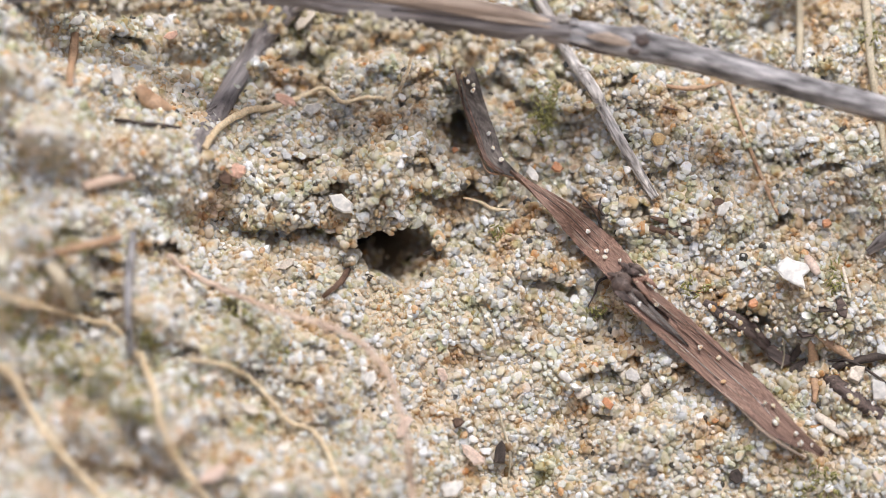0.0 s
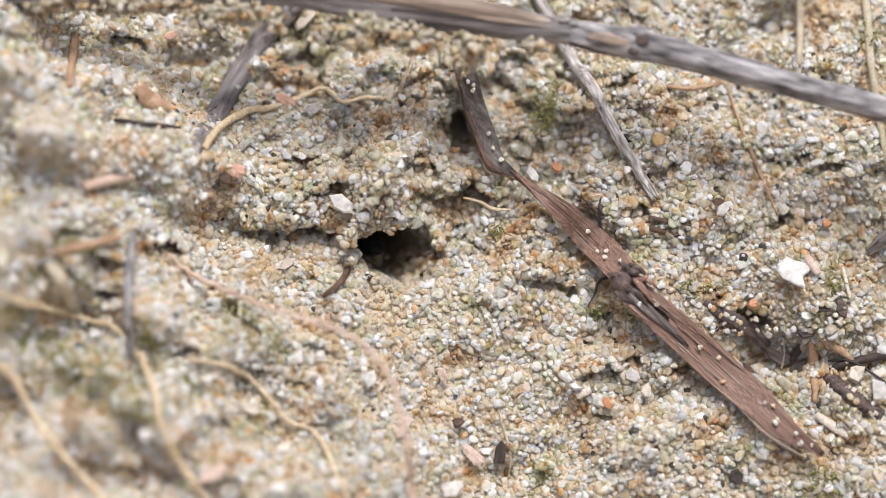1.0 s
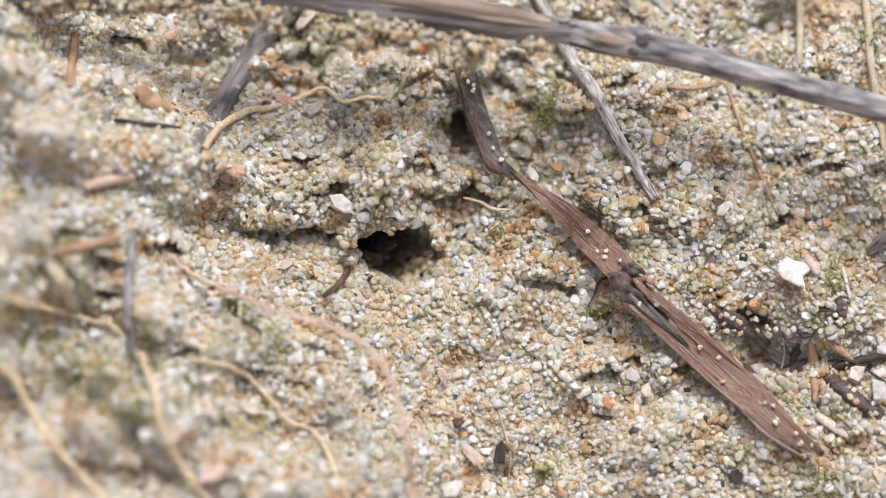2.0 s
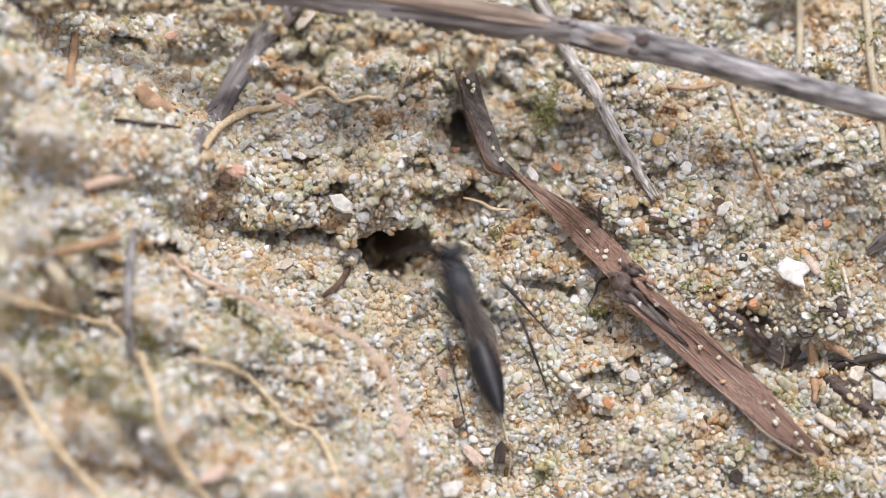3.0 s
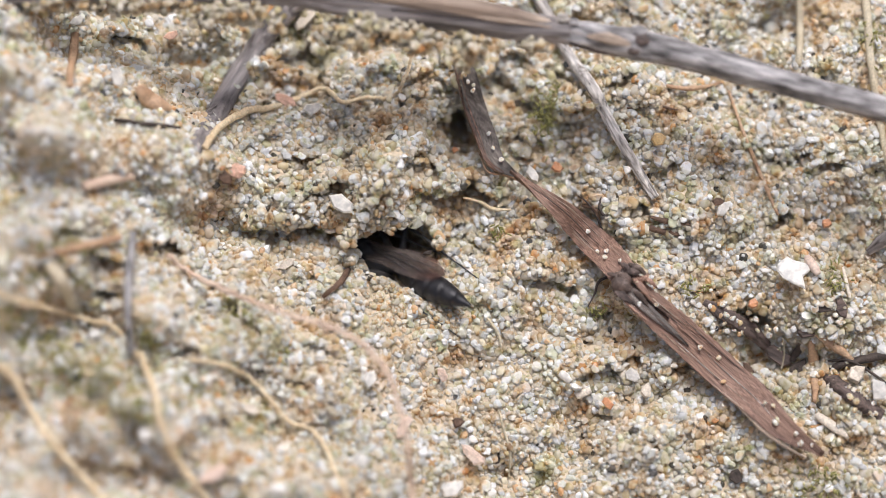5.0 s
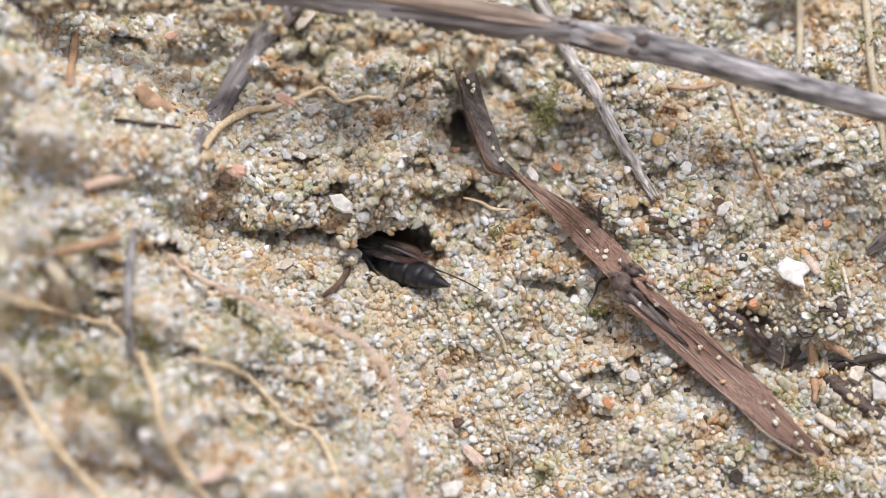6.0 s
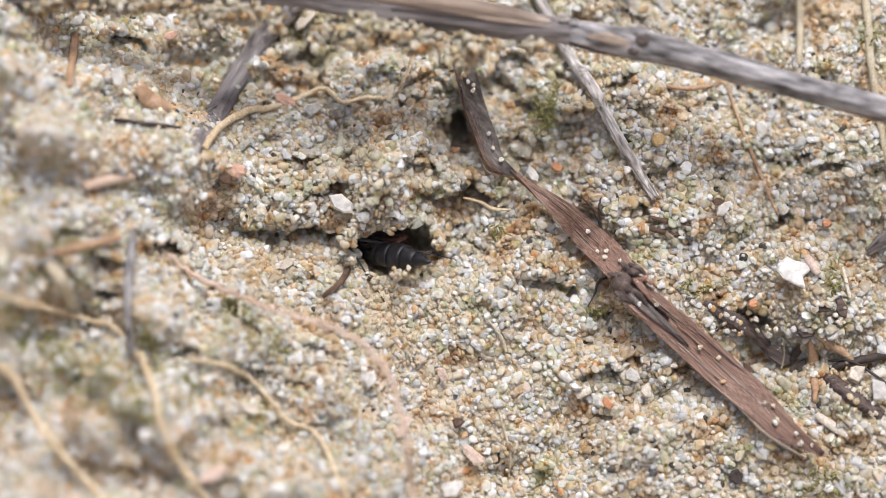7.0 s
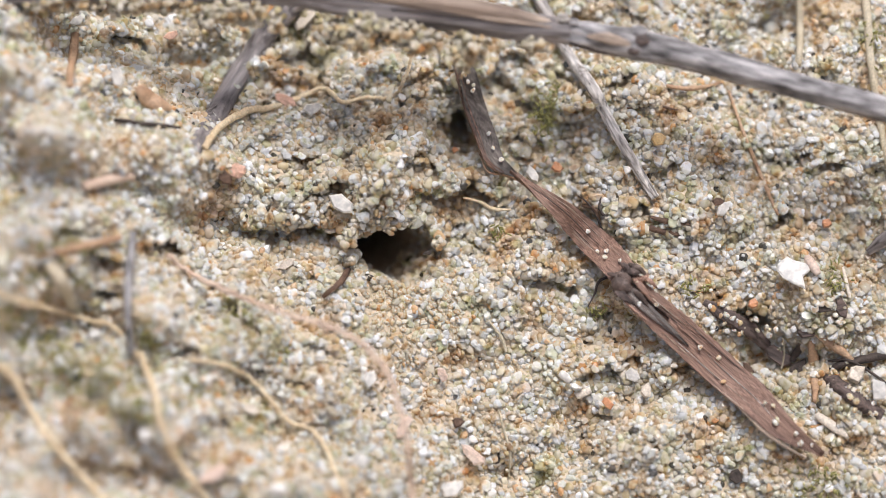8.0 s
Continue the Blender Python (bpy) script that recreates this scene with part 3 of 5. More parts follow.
def build_stick():
    base = out(11.19, 10.59, 7.5)
    thing = new("stick")
    thing.location = base

    def length(name, way, n, radii, flat, seed, ribs, depth, material, label, scars=0):
        line = [out(*p) - base for p in way]
        m = along(line[0], line[-1])
        back = m.inverted()
        part(name, split_wood([back @ p for p in line], n, radii, flat, seed, ribs, depth, scars), material, thing, label, m)

    length("core", [(-27.4, 13.35, 8.2), (-20.5, 13.75, 8.2), (-9.85, 13.6, 8.0), (-5.9, 13.05, 7.9), (-1.0, 12.4, 7.7), (3.75, 11.75, 7.5), (7.3, 11.3, 7.4)], 90,
           (0.8, 0.8, 0.82, 0.86, 0.9, 0.86, 0.8), 0.9, 3, 9, 0.12, TWIG_WOOD, "dark grey-brown weathered wood", 10)
    length("bare_strip", [(-9.0, 13.85, 8.3), (-4.6, 13.3, 8.45), (0.5, 12.65, 8.4), (3.75, 12.15, 8.2), (6.7, 11.62, 7.9)], 60,
           (0.15, 0.42, 0.55, 0.5, 0.1), 0.8, 8, 7, 0.2, TAN_WOOD, "pale tan strip of bare splintered wood", 6)
    length("splinter", [(1.4, 12.0, 8.4), (3.3, 11.75, 8.5), (6.2, 11.4, 8.2)], 30, (0.05, 0.16, 0.04), 0.7, 18, 4, 0.2, TAN_WOOD, "thin pale splinter")
    length("splinter", [(-3.0, 12.4, 8.6), (-0.4, 12.15, 8.6), (2.4, 11.75, 8.4)], 30, (0.05, 0.12, 0.04), 0.7, 19, 4, 0.2, DARK_BARK, "thin dark splinter")
    length("barked_length", [(6.3, 11.45, 7.5), (8.6, 11.02, 7.5), (10.6, 10.66, 7.5), (11.3, 10.52, 7.5), (13.44, 10.08, 7.45), (16.66, 9.2, 7.4), (19.88, 8.32, 7.3), (23.09, 7.42, 7.2), (27.3, 6.3, 7.0)], 150,
           (0.6, 0.84, 0.88, 1.02, 0.84, 0.80, 0.79, 0.78, 0.78, 0.78), 0.92, 4, 12, 0.13, GREY_WOOD, "silver-grey weathered bark with dark cracks", 26)
    length("bark_scar", [(8.2, 10.9, 8.2), (9.4, 10.72, 8.35), (10.9, 10.35, 8.2)], 24, (0.08, 0.34, 0.12), 0.4, 21, 5, 0.2, TAN_WOOD, "tan scar of bare wood")
    # dark strip added for the shade along the stick's lower side
    length("shade_strip", [(7.2, 10.75, 7.4), (9.0, 10.4, 7.5), (11.6, 9.95, 7.4), (15.0, 9.15, 7.3), (20.0, 7.8, 7.2), (27.0, 5.9, 6.9)], 90,
           (0.2, 0.42, 0.38, 0.32, 0.3, 0.3), 0.8, 15, 7, 0.25, ROTTEN, "dark strip for the stick's shaded underside", 12)
    for u, v, w, size, stuff in ((6.85, 11.95, 8.1, 0.34, STRIPED), (7.5, 11.7, 8.2, 0.24, GREY_WOOD), (11.2, 11.2, 8.2, 0.4, GREY_WOOD), (11.35, 10.6, 8.35, 0.36, ROTTEN), (10.9, 10.1, 8.1, 0.34, ROTTEN)):
        bm = oval(size * 1.15, size, size * 0.7, level=3)
        for q in bm.verts:
            q.co *= 1 + 0.25 * noise.noise(q.co * 4000 + Vector((u, v, w)))
        part("knot", bm, stuff, thing, "knobbly knot", Matrix.Translation(out(u, v, w) - base))
    tagged(thing, "long silver-grey weathered stick with a stripped tan length", "stick")


build_stick()


def clump(u, v, w, wide, high, deep, count, seed, label):
    """Damp sand grains that cling together."""
    global rng
    keep, rng = rng, np.random.RandomState(seed)
    q = rng.normal(size=(count, 3))
    q = q / np.linalg.norm(q, axis=1)[:, None] * rng.uniform(0.35, 1, (count, 1)) ** 0.5 * (1 + 0.35 * np.sin(3 * q[:, :1] + 2 * q[:, 1:2]))
    p = np.array([out(*x) for x in q * (wide, high, deep) + (u, v, w)])
    o = out(u, v, w)
    ob = heap("sand_clump", p - np.array(o), rng.uniform(0.16, 0.34, count), 2, label, QUARTZ)
    ob.location = o
    ob["kind"], ob["category"], ob["group"] = "thing", "sand clump", "sand clumps"
    rng = keep


for k, (place, a, b, c, n) in enumerate([
        ((-4.17, 11.23, 7.6), 2.6, 0.95, 1.1, 470),
        ((-9.58, 11.81, 7.4), 0.5, 0.5, 0.5, 40),
        ((-1.26, 10.72, 7.4), 1.2, 0.6, 0.8, 150),
        ((1.33, 10.33, 7.2), 0.95, 1.2, 1.0, 260),
        ((-12.41, 12.38, 7.8), 2.4, 0.8, 0.9, 300),
        ((-17.27, 12.91, 7.8), 3.0, 0.6, 0.9, 280),
        ((-22.47, 13.03, 7.6), 2.6, 0.6, 0.9, 220),
        ((5.21, 10.66, 7.2), 0.9, 0.4, 0.6, 80),
]):
    clump(*place, a, b, c, n, 500 + k, "crumb of damp sand clinging under the stick")
for k, (place, a, b, c, n) in enumerate([
        ((-5.46, 0.28, 2.0), 0.5, 0.65, 0.6, 36),
        ((-3.04, 1.03, 1.2), 0.35, 0.25, 0.4, 10),
        ((-5.47, -0.95, 1.4), 0.35, 0.3, 0.4, 14),
        ((-0.3, 0.23, 0.8), 0.3, 0.4, 0.4, 16),
]):
    clump(*place, a, b, c, n, 520 + k, "crumb of sticky sand grains on the burrow's rim")


def split_stem(name, plan, heights, radii, material, label, category, ribs, depth, seed, clear, scars=8):
    """A stem on the sand whose skin has split along its length."""
    line = drape(spline([spot(*q, h) for q, h in zip(plan, heights)], 60), clear)
    place = along(line[0], line[-1])
    back = place.inverted()
    bm = split_wood([back @ p for p in line[::4]], 110, radii, 0.9, seed, ribs, depth, scars)
    return tagged(part(name, bm, material, place=place), label, category)


split_stem("broken_twig", [(-8.66, 14.81), (-11.02, 12.12), (-12.92, 8.59), (-14.46, 4.56)], (0.95, 0.75, 0.65, -0.55), (0.70, 0.72, 0.70, 0.64, 0.6), TWIG_WOOD, "short purplish-grey broken twig half sunk in sand", "twig", 14, 0.16, 2, -1.25)
split_stem("dry_grass_stalk", [(5.23, 15.95), (7.23, 11.96), (9.17, 8.59), (10.77, 5.42), (12.41, 2.78)], (0.4, 0.4, 0.4, 0.4, 0.4), (0.40, 0.40, 0.38, 0.35, 0.31, 0.26), CRACKED, "thin pale stem striped with dark cracks", "stem", 13, 0.3, 3, 0.58)


# ---- the dried leaf ----
def blade(line, widths, thick, curl, seed):
    """A ribbed leaf blade along a line: ribs run its length, its rims are thin and ragged."""
    r = random.Random(seed)
    bm = bmesh.new()
    n, m, rows = len(line), 17, []
    for i, p in enumerate(line):
        d = (line[min(i + 1, n - 1)] - line[max(i - 1, 0)]).normalized()
        side = d.cross(Vector((0, 0, 1))).normalized()
        top = side.cross(d)
        f = i / (n - 1) * (len(widths) - 1)
        j = min(int(f), len(widths) - 2)
        w = (widths[j] * (1 - f + j) + widths[j + 1] * (f - j)) * MM
        tw = curl[j] * (1 - f + j) + curl[j + 1] * (f - j)
        side, top = side * math.cos(tw) + top * math.sin(tw), top * math.cos(tw) - side * math.sin(tw)
        up, low = [], []
        for k in range(m):
            x = k / (m - 1) - 0.5
            rag = r.uniform(-0.018, 0.018) if k in (0, m - 1) else 0
            rib = 0.07 * math.cos(k * math.pi) + 0.02 * r.uniform(-1, 1)
            z = (rib + 0.5 * x * x) * MM
            h = thick * (1 - (2 * x) ** 4 * 0.8) * MM
            up.append(bm.verts.new(p + side * (x + rag) * w + top * (z + h / 2)))
            low.append(bm.verts.new(p + side * (x + rag) * w + top * (z - h / 2)))
        rows.append(up + low[::-1])
    for a, b in zip(rows, rows[1:]):
        for k in range(2 * m):
            bm.faces.new((a[k], a[(k + 1) % (2 * m)], b[(k + 1) % (2 * m)], b[k]))
    bm.faces.new(rows[0][::-1])
    bm.faces.new(rows[-1])
    return bm


return_lines = []


def build_leaf():
    low_plan = [(10.35, -1.55), (11.15, -3.07), (12.26, -4.06), (13.75, -5.28), (15.93, -7.15), (17.92, -9.03), (19.56, -10.81), (21.9, -12.38)]
    high_plan = [(1.2, 10.8), (1.64, 9.03), (2.3, 6.99), (3.04, 4.95), (4.11, 4.16), (5.32, 3.09), (6.76, 1.96), (8.1, 0.94), (9.32, -0.3), (10.54, -2.03)]
    rim_plan = [(1.93, 6.08), (2.58, 4.37), (3.51, 4.19), (4.68, 3.9), (5.97, 3.01), (7.34, 2.71), (8.17, 1.99)]
    place = along(spot(*low_plan[0], 0.6), spot(*low_plan[-1], 0.25))
    back = place.inverted()
    thing = new("dried_leaf")
    thing.matrix_basis = place
    lower = [back @ p for p in drape(spline([spot(*q, 0.7) for q in low_plan], 70), 0.65, 0.6)]
    upper = [back @ p for p in drape(spline([spot(*q, 0.75) for q in high_plan], 90), 0.7, 0.4)]
    return_lines.extend(([place @ p for p in lower], [place @ p for p in upper]))

    def strip(name, line, widths, thick, curl, seed, material, label="", shift=(0, 0, 0)):
        return part(name, blade([p + Vector(shift) * MM for p in line], widths, thick, curl, seed), material, thing, label)

    strip("lower_blade", lower, (1.3, 1.75, 1.9, 2.05, 2.1, 1.95, 1.5, 0.35), 0.16, (0, 0.1, 0.1, 0.05, 0, 0, 0, 0), 3, LEAF)
    strip("upper_blade", upper[38:], (0.2, 0.42, 0.95, 1.5, 1.75, 1.85, 1.7), 0.15, (0.9, 0.6, 0.25, 0.05, 0.05, 0, 0), 4, LEAF, "narrow twisted reddish-brown blade")
    strip("sheath", upper[:42], (0.9, 1.2, 1.3, 1.25, 1.15, 0.8, 0.3), 0.2, (0.2, 0.3, 0.35, 0.3, 0.3, 0.2, 0), 14, SHEATH, "dull grey-brown leaf sheath", (0, 0, -0.05))
    strip("sheath_margin", upper[:40], (0.3, 0.38, 0.34, 0.3, 0.25, 0.2), 0.12, (0.2, 0.3, 0.4, 0.3, 0.3, 0.2), 15, LEAF, "reddish-brown sheath margin", (-0.3, -0.42, 0.14))
    strip("weathered_strip", lower[4:34], (0.1, 0.45, 0.6, 0.5, 0.35, 0.05), 0.1, (0, 0.1, 0.1, 0, 0, 0), 16, FIBRE, "pale grey weathered fibres down the blade", (0, -0.22, 0.13))
    # a thin dark strip laid on the blade; no groove is cut
    strip("dark_strip", lower[3:26], (0.04, 0.11, 0.13, 0.09, 0.03), 0.08, (0, 0, 0, 0, 0), 17, DARK_BARK, "dark strip beside the midrib", (0, 0.2, 0.15))
    line = [back @ p for p in drape(spline([spot(*q, 0.9) for q in rim_plan], 50), 0.85)]
    part("pale_rim", loft(line, [x * MM for x in (0.03, 0.07, 0.10, 0.09, 0.08, 0.03)], 8, 0.7, 0.2, 7, (0, 0, 1)), RUST_STEM, thing, "ochre rolled rim")
    line = [p + Vector((0, -0.95 + 0.55 * max(0, q / 26 - 0.55), 0.12)) * MM for q, p in enumerate(lower[42:69])]
    part("frayed_rim", loft(line, [x * MM for x in (0.02, 0.09, 0.11, 0.12, 0.10, 0.03)], 8, 0.6, 0.35, 8, (0, 0, 1)), TAN_WOOD, thing, "pale frayed rim near the tip")
    r = random.Random(31)
    for k in range(16):
        a = r.randint(3, 40)
        b = min(a + r.randint(10, 24), 68)
        off, drift = r.uniform(-0.8, 0.8), r.uniform(-0.15, 0.15)
        if b > 56:
            off *= 0.5
        fibre = [p + Vector((0, off + drift * q / (b - a), 0.15 + 0.45 * (off / 2) ** 2)) * MM for q, p in enumerate(lower[a:b])]
        size = r.uniform(0.02, 0.05)
        part("fibre_strand", loft(fibre, [x * size * MM for x in (0.4, 1, 1.1, 0.9, 0.3)], 6, 0.7, 0.25, 40 + k, (0, 0, 1)), (STRIPED, COLLAR, LEAF, TAN_WOOD)[k % 4], thing, "loose fibre along the blade")
    for k in range(10):
        a, b = r.randint(44, 66), r.randint(76, 88)
        off = r.uniform(-0.5, 0.5)
        fibre = [p + Vector((0, off * min(1, (q + a - 38) / 25), 0.13)) * MM for q, p in enumerate(upper[a:b])]
        size = r.uniform(0.02, 0.04)
        part("fibre_strand", loft(fibre, [x * size * MM for x in (0.4, 1, 1.1, 0.9, 0.3)], 6, 0.7, 0.25, 70 + k, (0, 0, 1)), (COLLAR, LEAF, TAN_WOOD)[k % 3], thing, "loose fibre along the blade")
    # the collar: a dark knob, a torn ring and scales that fray along the blade
    knot = lower[5]
    bm = oval(0.62, 0.5, 0.34)
    for q in bm.verts:
        q.co *= 1 + 0.3 * noise.noise(q.co * 3500)
    part("collar_knob", bm, COLLAR, thing, "dark knobbly collar", Matrix.Translation(knot + Vector((-0.15, -0.45, 0.25)) * MM))
    for k, (x0, y0, x1, y1, x2, y2, wide) in enumerate(((-0.7, 0.75, -0.1, 0.95, 0.7, 0.95, 0.17), (-0.75, 0.2, -0.2, 0.55, 0.25, 1.0, 0.2), (0.2, 0.3, 0.6, 0.75, 0.5, 1.15, 0.14), (-0.9, -0.2, -0.3, 0.05, 0.3, 0.1, 0.22),
                                                      (-0.3, -0.95, 0.3, -0.9, 1.3, -0.7, 0.2), (0.0, 0.35, 0.9, 0.2, 2.1, 0.05, 0.2), (0.2, -0.1, 1.1, -0.15, 1.9, -0.3, 0.16), (-1.1, 0.45, -0.6, 0.5, 0.0, 0.3, 0.16),
                                                      (0.3, 0.7, 0.9, 0.8, 1.5, 0.85, 0.14), (-1.2, -0.5, -0.7, -0.3, -0.2, -0.5, 0.13))):
        line = spline([knot + Vector(q) * MM for q in ((x0, y0, 0.12), (x1, y1, 0.38 + 0.05 * (k % 3)), (x2, y2, 0.16))], 14)
        part("collar_scale", loft(line, [x * wide * MM for x in (0.4, 1, 1.1, 0.8, 0.2)], 9, 0.45, 0.35, 80 + k, (0, 0, 1)), (COLLAR, ROTTEN, LEAF)[k % 3], thing, "torn collar scale")
    for k, q in enumerate(([(9.86, -1.68), (9.12, -2.04), (8.87, -2.73), (8.47, -3.46)], [(9.34, 1.09), (9.00, 1.87), (8.50, 2.64), (7.92, 3.14)], [(9.41, 1.81), (9.15, 2.30), (9.25, 2.88)])):
        fibre = [back @ p for p in drape(spline([spot(*c, 0.7) for c in q], 18), 0.5)]
        part("rootlet", loft(fibre, [x * MM for x in (0.085, 0.075, 0.06, 0.03)], 6, 1, 0.2, 20 + k, (0, 0, 1)), DARK_BARK, thing, "thin dark rootlet")
    tagged(thing, "dried brown grass leaf with a dark collar lying on sand", "leaf")


build_leaf()

# ---- stems and roots on the far slope ----
lying("dry_stalk", [(16.89, 9.52), (17.73, 6.63), (18.70, 4.50), (19.64, 1.94)], [0.08, 0.10, 0.12, 0.12, 0.09], RUST_STEM, "thin rust-coloured dry stem stuck in sand", "stem", 0.3, 7, rough=0.1, seed=11)
lying("straw_stalk", [(21.03, 15.91), (21.19, 13.32), (20.89, 10.72)], [0.24, 0.24, 0.22], STRAW, "pale straw stalk on sand", "straw", 0.5, 8, seed=12)
lying("straw_stalk", [(24.99, 16.06), (25.13, 11.58), (25.59, 7.90), (26.10, 4.66)], [0.24, 0.26, 0.22, 0.2], STRAW, "long pale straw stalk on sand", "straw", 0.5, 8, seed=13)
lying("rootlet", [(10.80, 8.09), (12.13, 8.24), (13.81, 8.05)], [0.06, 0.09, 0.05], BROWN_BARK, "fine brown rootlet on sand", "root", 0.2, 6, seed=14)
lying("rootlet", [(13.13, 9.48), (14.81, 9.39), (16.46, 10.01)], [0.12, 0.16, 0.08], RUST_STEM, "short rust-coloured rootlet on sand", "root", 0.2, 6, seed=15)

# ---- the twisted yellow root ----
lying("yellow_root", [(-13.69, 4.89), (-13.06, 6.31), (-11.73, 7.75), (-9.49, 8.63), (-7.23, 9.62), (-5.97, 8.57), (-4.49, 9.02), (-2.97, 8.92, 0.2), (-2.35, 9.6, 0.8), (-1.7, 11.3, 0.9)], [0.2, 0.22, 0.23, 0.2, 0.16, 0.14, 0.13, 0.13, 0.12, 0.1], ROOT, "twisted pale yellow root winding over sand", "root", 0.5, 8, rough=0.14, steps=90, seed=16, wave_mm=0.025, cover=0.5)
lying("pale_fibre", [(1.19, 2.98), (2.19, 2.79), (2.92, 2.35), (4.01, 2.26)], [0.06, 0.1, 0.13, 0.05], ROOT, "pale curved root fibre on sand", "fibre", 0.55, 7, seed=17)
lying("pale_fibre", [(4.02, 3.35), (3.69, 2.89), (3.19, 2.41)], [0.14, 0.12, 0.1], STRAW, "short pale forked fibre on sand", "fibre", 0.65, 7, flat=0.5, seed=18)
lying("dark_twig", [(-5.51, -1.40), (-6.01, -2.56), (-6.93, -3.30)], [0.16, 0.19, 0.17, 0.12], BROWN_BARK, "short dull brown twig on loose sand", "twig", 0.25, 8, seed=19)
lying("black_twig", [(-18.80, 6.43), (-17.65, 6.03), (-16.58, 6.01), (-15.07, 6.09)], [0.1, 0.17, 0.14, 0.2, 0.08], DARK_BARK, "short black charred twig on sand", "twig", 0.35, 8, rough=0.2, seed=20)
lying("dark_twig", [(12.06, 1.03), (13.22, 0.75), (14.87, 0.34)], [0.2, 0.22, 0.14, 0.06], BROWN_BARK, "knobbly brown twig bit on sand", "twig", 0.35, 8, rough=0.25, seed=21)
lying("rusty_stub", [(-21.43, 12.07), (-21.41, 10.10), (-21.22, 7.89)], [0.24, 0.28, 0.24, 0.18], RUST_STEM, "rust-coloured stem stub standing in sand", "stem", 0.4, 8, seed=22)
lying("brown_husk", [(-17.58, 8.38), (-16.79, 7.71), (-15.67, 7.31)], [0.22, 0.5, 0.46, 0.14], RUST_STEM, "curled light brown seed husk on sand", "husk", 0.4, 10, 0.55, 0.1, seed=23)

# ---- blurred roots over the raised sand ----
lying("rosy_root", [(*q, h) for q, h in zip([(-15.76, -1.32), (-14.42, -2.28), (-12.14, -3.63), (-9.86, -4.92), (-7.74, -5.56), (-5.21, -6.60), (-3.31, -8.39), (-2.51, -10.32), (-1.96, -13.02), (-1.76, -15.55)] + [(-1.7, -19.0)], (0.2, 1.0, 2.2, 3.6, 5.2, 6.6, 7.4, 7.4, 6.4, 4.5, 0.3))], [0.14, 0.16, 0.17, 0.15, 0.17, 0.18, 0.16, 0.17, 0.16, 0.14], PINK_ROOT, "long rosy-tan root arching over the sand", "root", 0.2, 8, rough=0.12, steps=90, seed=24, wave_mm=0.03)
lying("tan_root", [(-25.48, -8.28), (-24.05, -8.89), (-22.84, -11.00), (-21.30, -13.15), (-19.63, -14.95), (-18.28, -16.60)], [0.25, 0.23, 0.2, 0.22, 0.2, 0.18], ROOT, "tan root across the sand", "root", 0.85, 8, seed=25, wave_mm=0.04)
lying("tan_root", [(-17.10, -7.23), (-16.13, -9.63), (-15.63, -11.65), (-14.92, -13.37), (-13.70, -14.86), (-12.76, -16.41)], [0.18, 0.21, 0.2, 0.22, 0.2, 0.18], ROOT, "tan root bent across the sand", "root", 0.85, 8, seed=26, wave_mm=0.04)
lying("pale_root", [(-25.30, -4.66), (-22.87, -4.89), (-20.91, -5.12), (-18.72, -5.66), (-17.21, -7.43)], [0.14, 0.16, 0.15, 0.14, 0.12], ROOT, "pale thin root across the sand", "root", 0.85, 8, seed=27, wave_mm=0.04)
lying("pale_root", [(-14.33, -7.63), (-12.57, -7.86), (-11.06, -8.34), (-9.93, -9.53), (-8.81, -10.79), (-7.21, -11.56), (-5.85, -14.38), (-5.06, -15.94)], [0.09, 0.13, 0.12, 0.12, 0.14, 0.15, 0.15, 0.12], ROOT, "pale root winding down the sand", "root", 0.75, 8, seed=28, wave_mm=0.04)
lying("grey_straw", [(-17.57, -0.30), (-17.70, -2.31), (-17.74, -4.68), (-17.61, -7.23)], [0.2, 0.24, 0.22, 0.18], GREY_WOOD, "bluish-grey straw bit hanging over sand", "straw", 0.95, 8, seed=29)
lying("tan_straw", [(-21.78, -2.01), (-20.14, -1.51), (-18.26, -0.73)], [0.2, 0.26, 0.2], RUST_STEM, "short tan straw bit on sand", "straw", 0.75, 8, seed=30)
lying("rosy_root", [(-20.30, 2.03), (-18.90, 2.65), (-17.65, 2.99)], [0.3, 0.32, 0.2], PINK_ROOT, "short rosy root bit on sand", "root", 0.6, 8, seed=31)
lying("pale_root", [(-22.03, -2.64), (-21.31, -3.62), (-20.88, -4.70)], [0.4, 0.42, 0.3], STRAW, "pale straw bit leaning on sand", "straw", 0.75, 8, seed=32)

# ---- the litter beside the leaf ----
lying("buried_stalk", [(15.23, -3.22), (16.58, -4.05), (18.14, -4.81), (19.62, -5.91)], [0.16, 0.36, 0.4, 0.42, 0.36, 0.2], ROTTEN, "dark brown rotting stalk half buried in sand", "stalk", 0.05, 12, flat=0.5, cover=0.0, rough=0.3, steps=40, seed=33)
lying("buried_stalk", [(22.21, -6.91), (22.97, -8.17), (23.98, -9.18), (25.47, -10.00)], [0.2, 0.44, 0.42, 0.44, 0.4], ROTTEN, "dark brown rotting stalk half buried in sand", "stalk", 0.1, 12, flat=0.5, cover=0.0, rough=0.3, steps=40, seed=63)
lying("brown_splinter", [(21.51, -5.36), (21.82, -6.90), (21.60, -9.11)], [0.22, 0.34, 0.3, 0.12], RUST_STEM, "upright rust-brown wood splinter in sand", "splinter", 0.7, 8, 0.7, 0.16, seed=34)
lying("tan_splinter", [(21.83, -5.08), (22.85, -5.75), (23.95, -6.56)], [0.14, 0.34, 0.28, 0.1], RUST_STEM, "light tan wood splinter on sand", "splinter", 0.7, 8, 0.6, 0.16, seed=35)
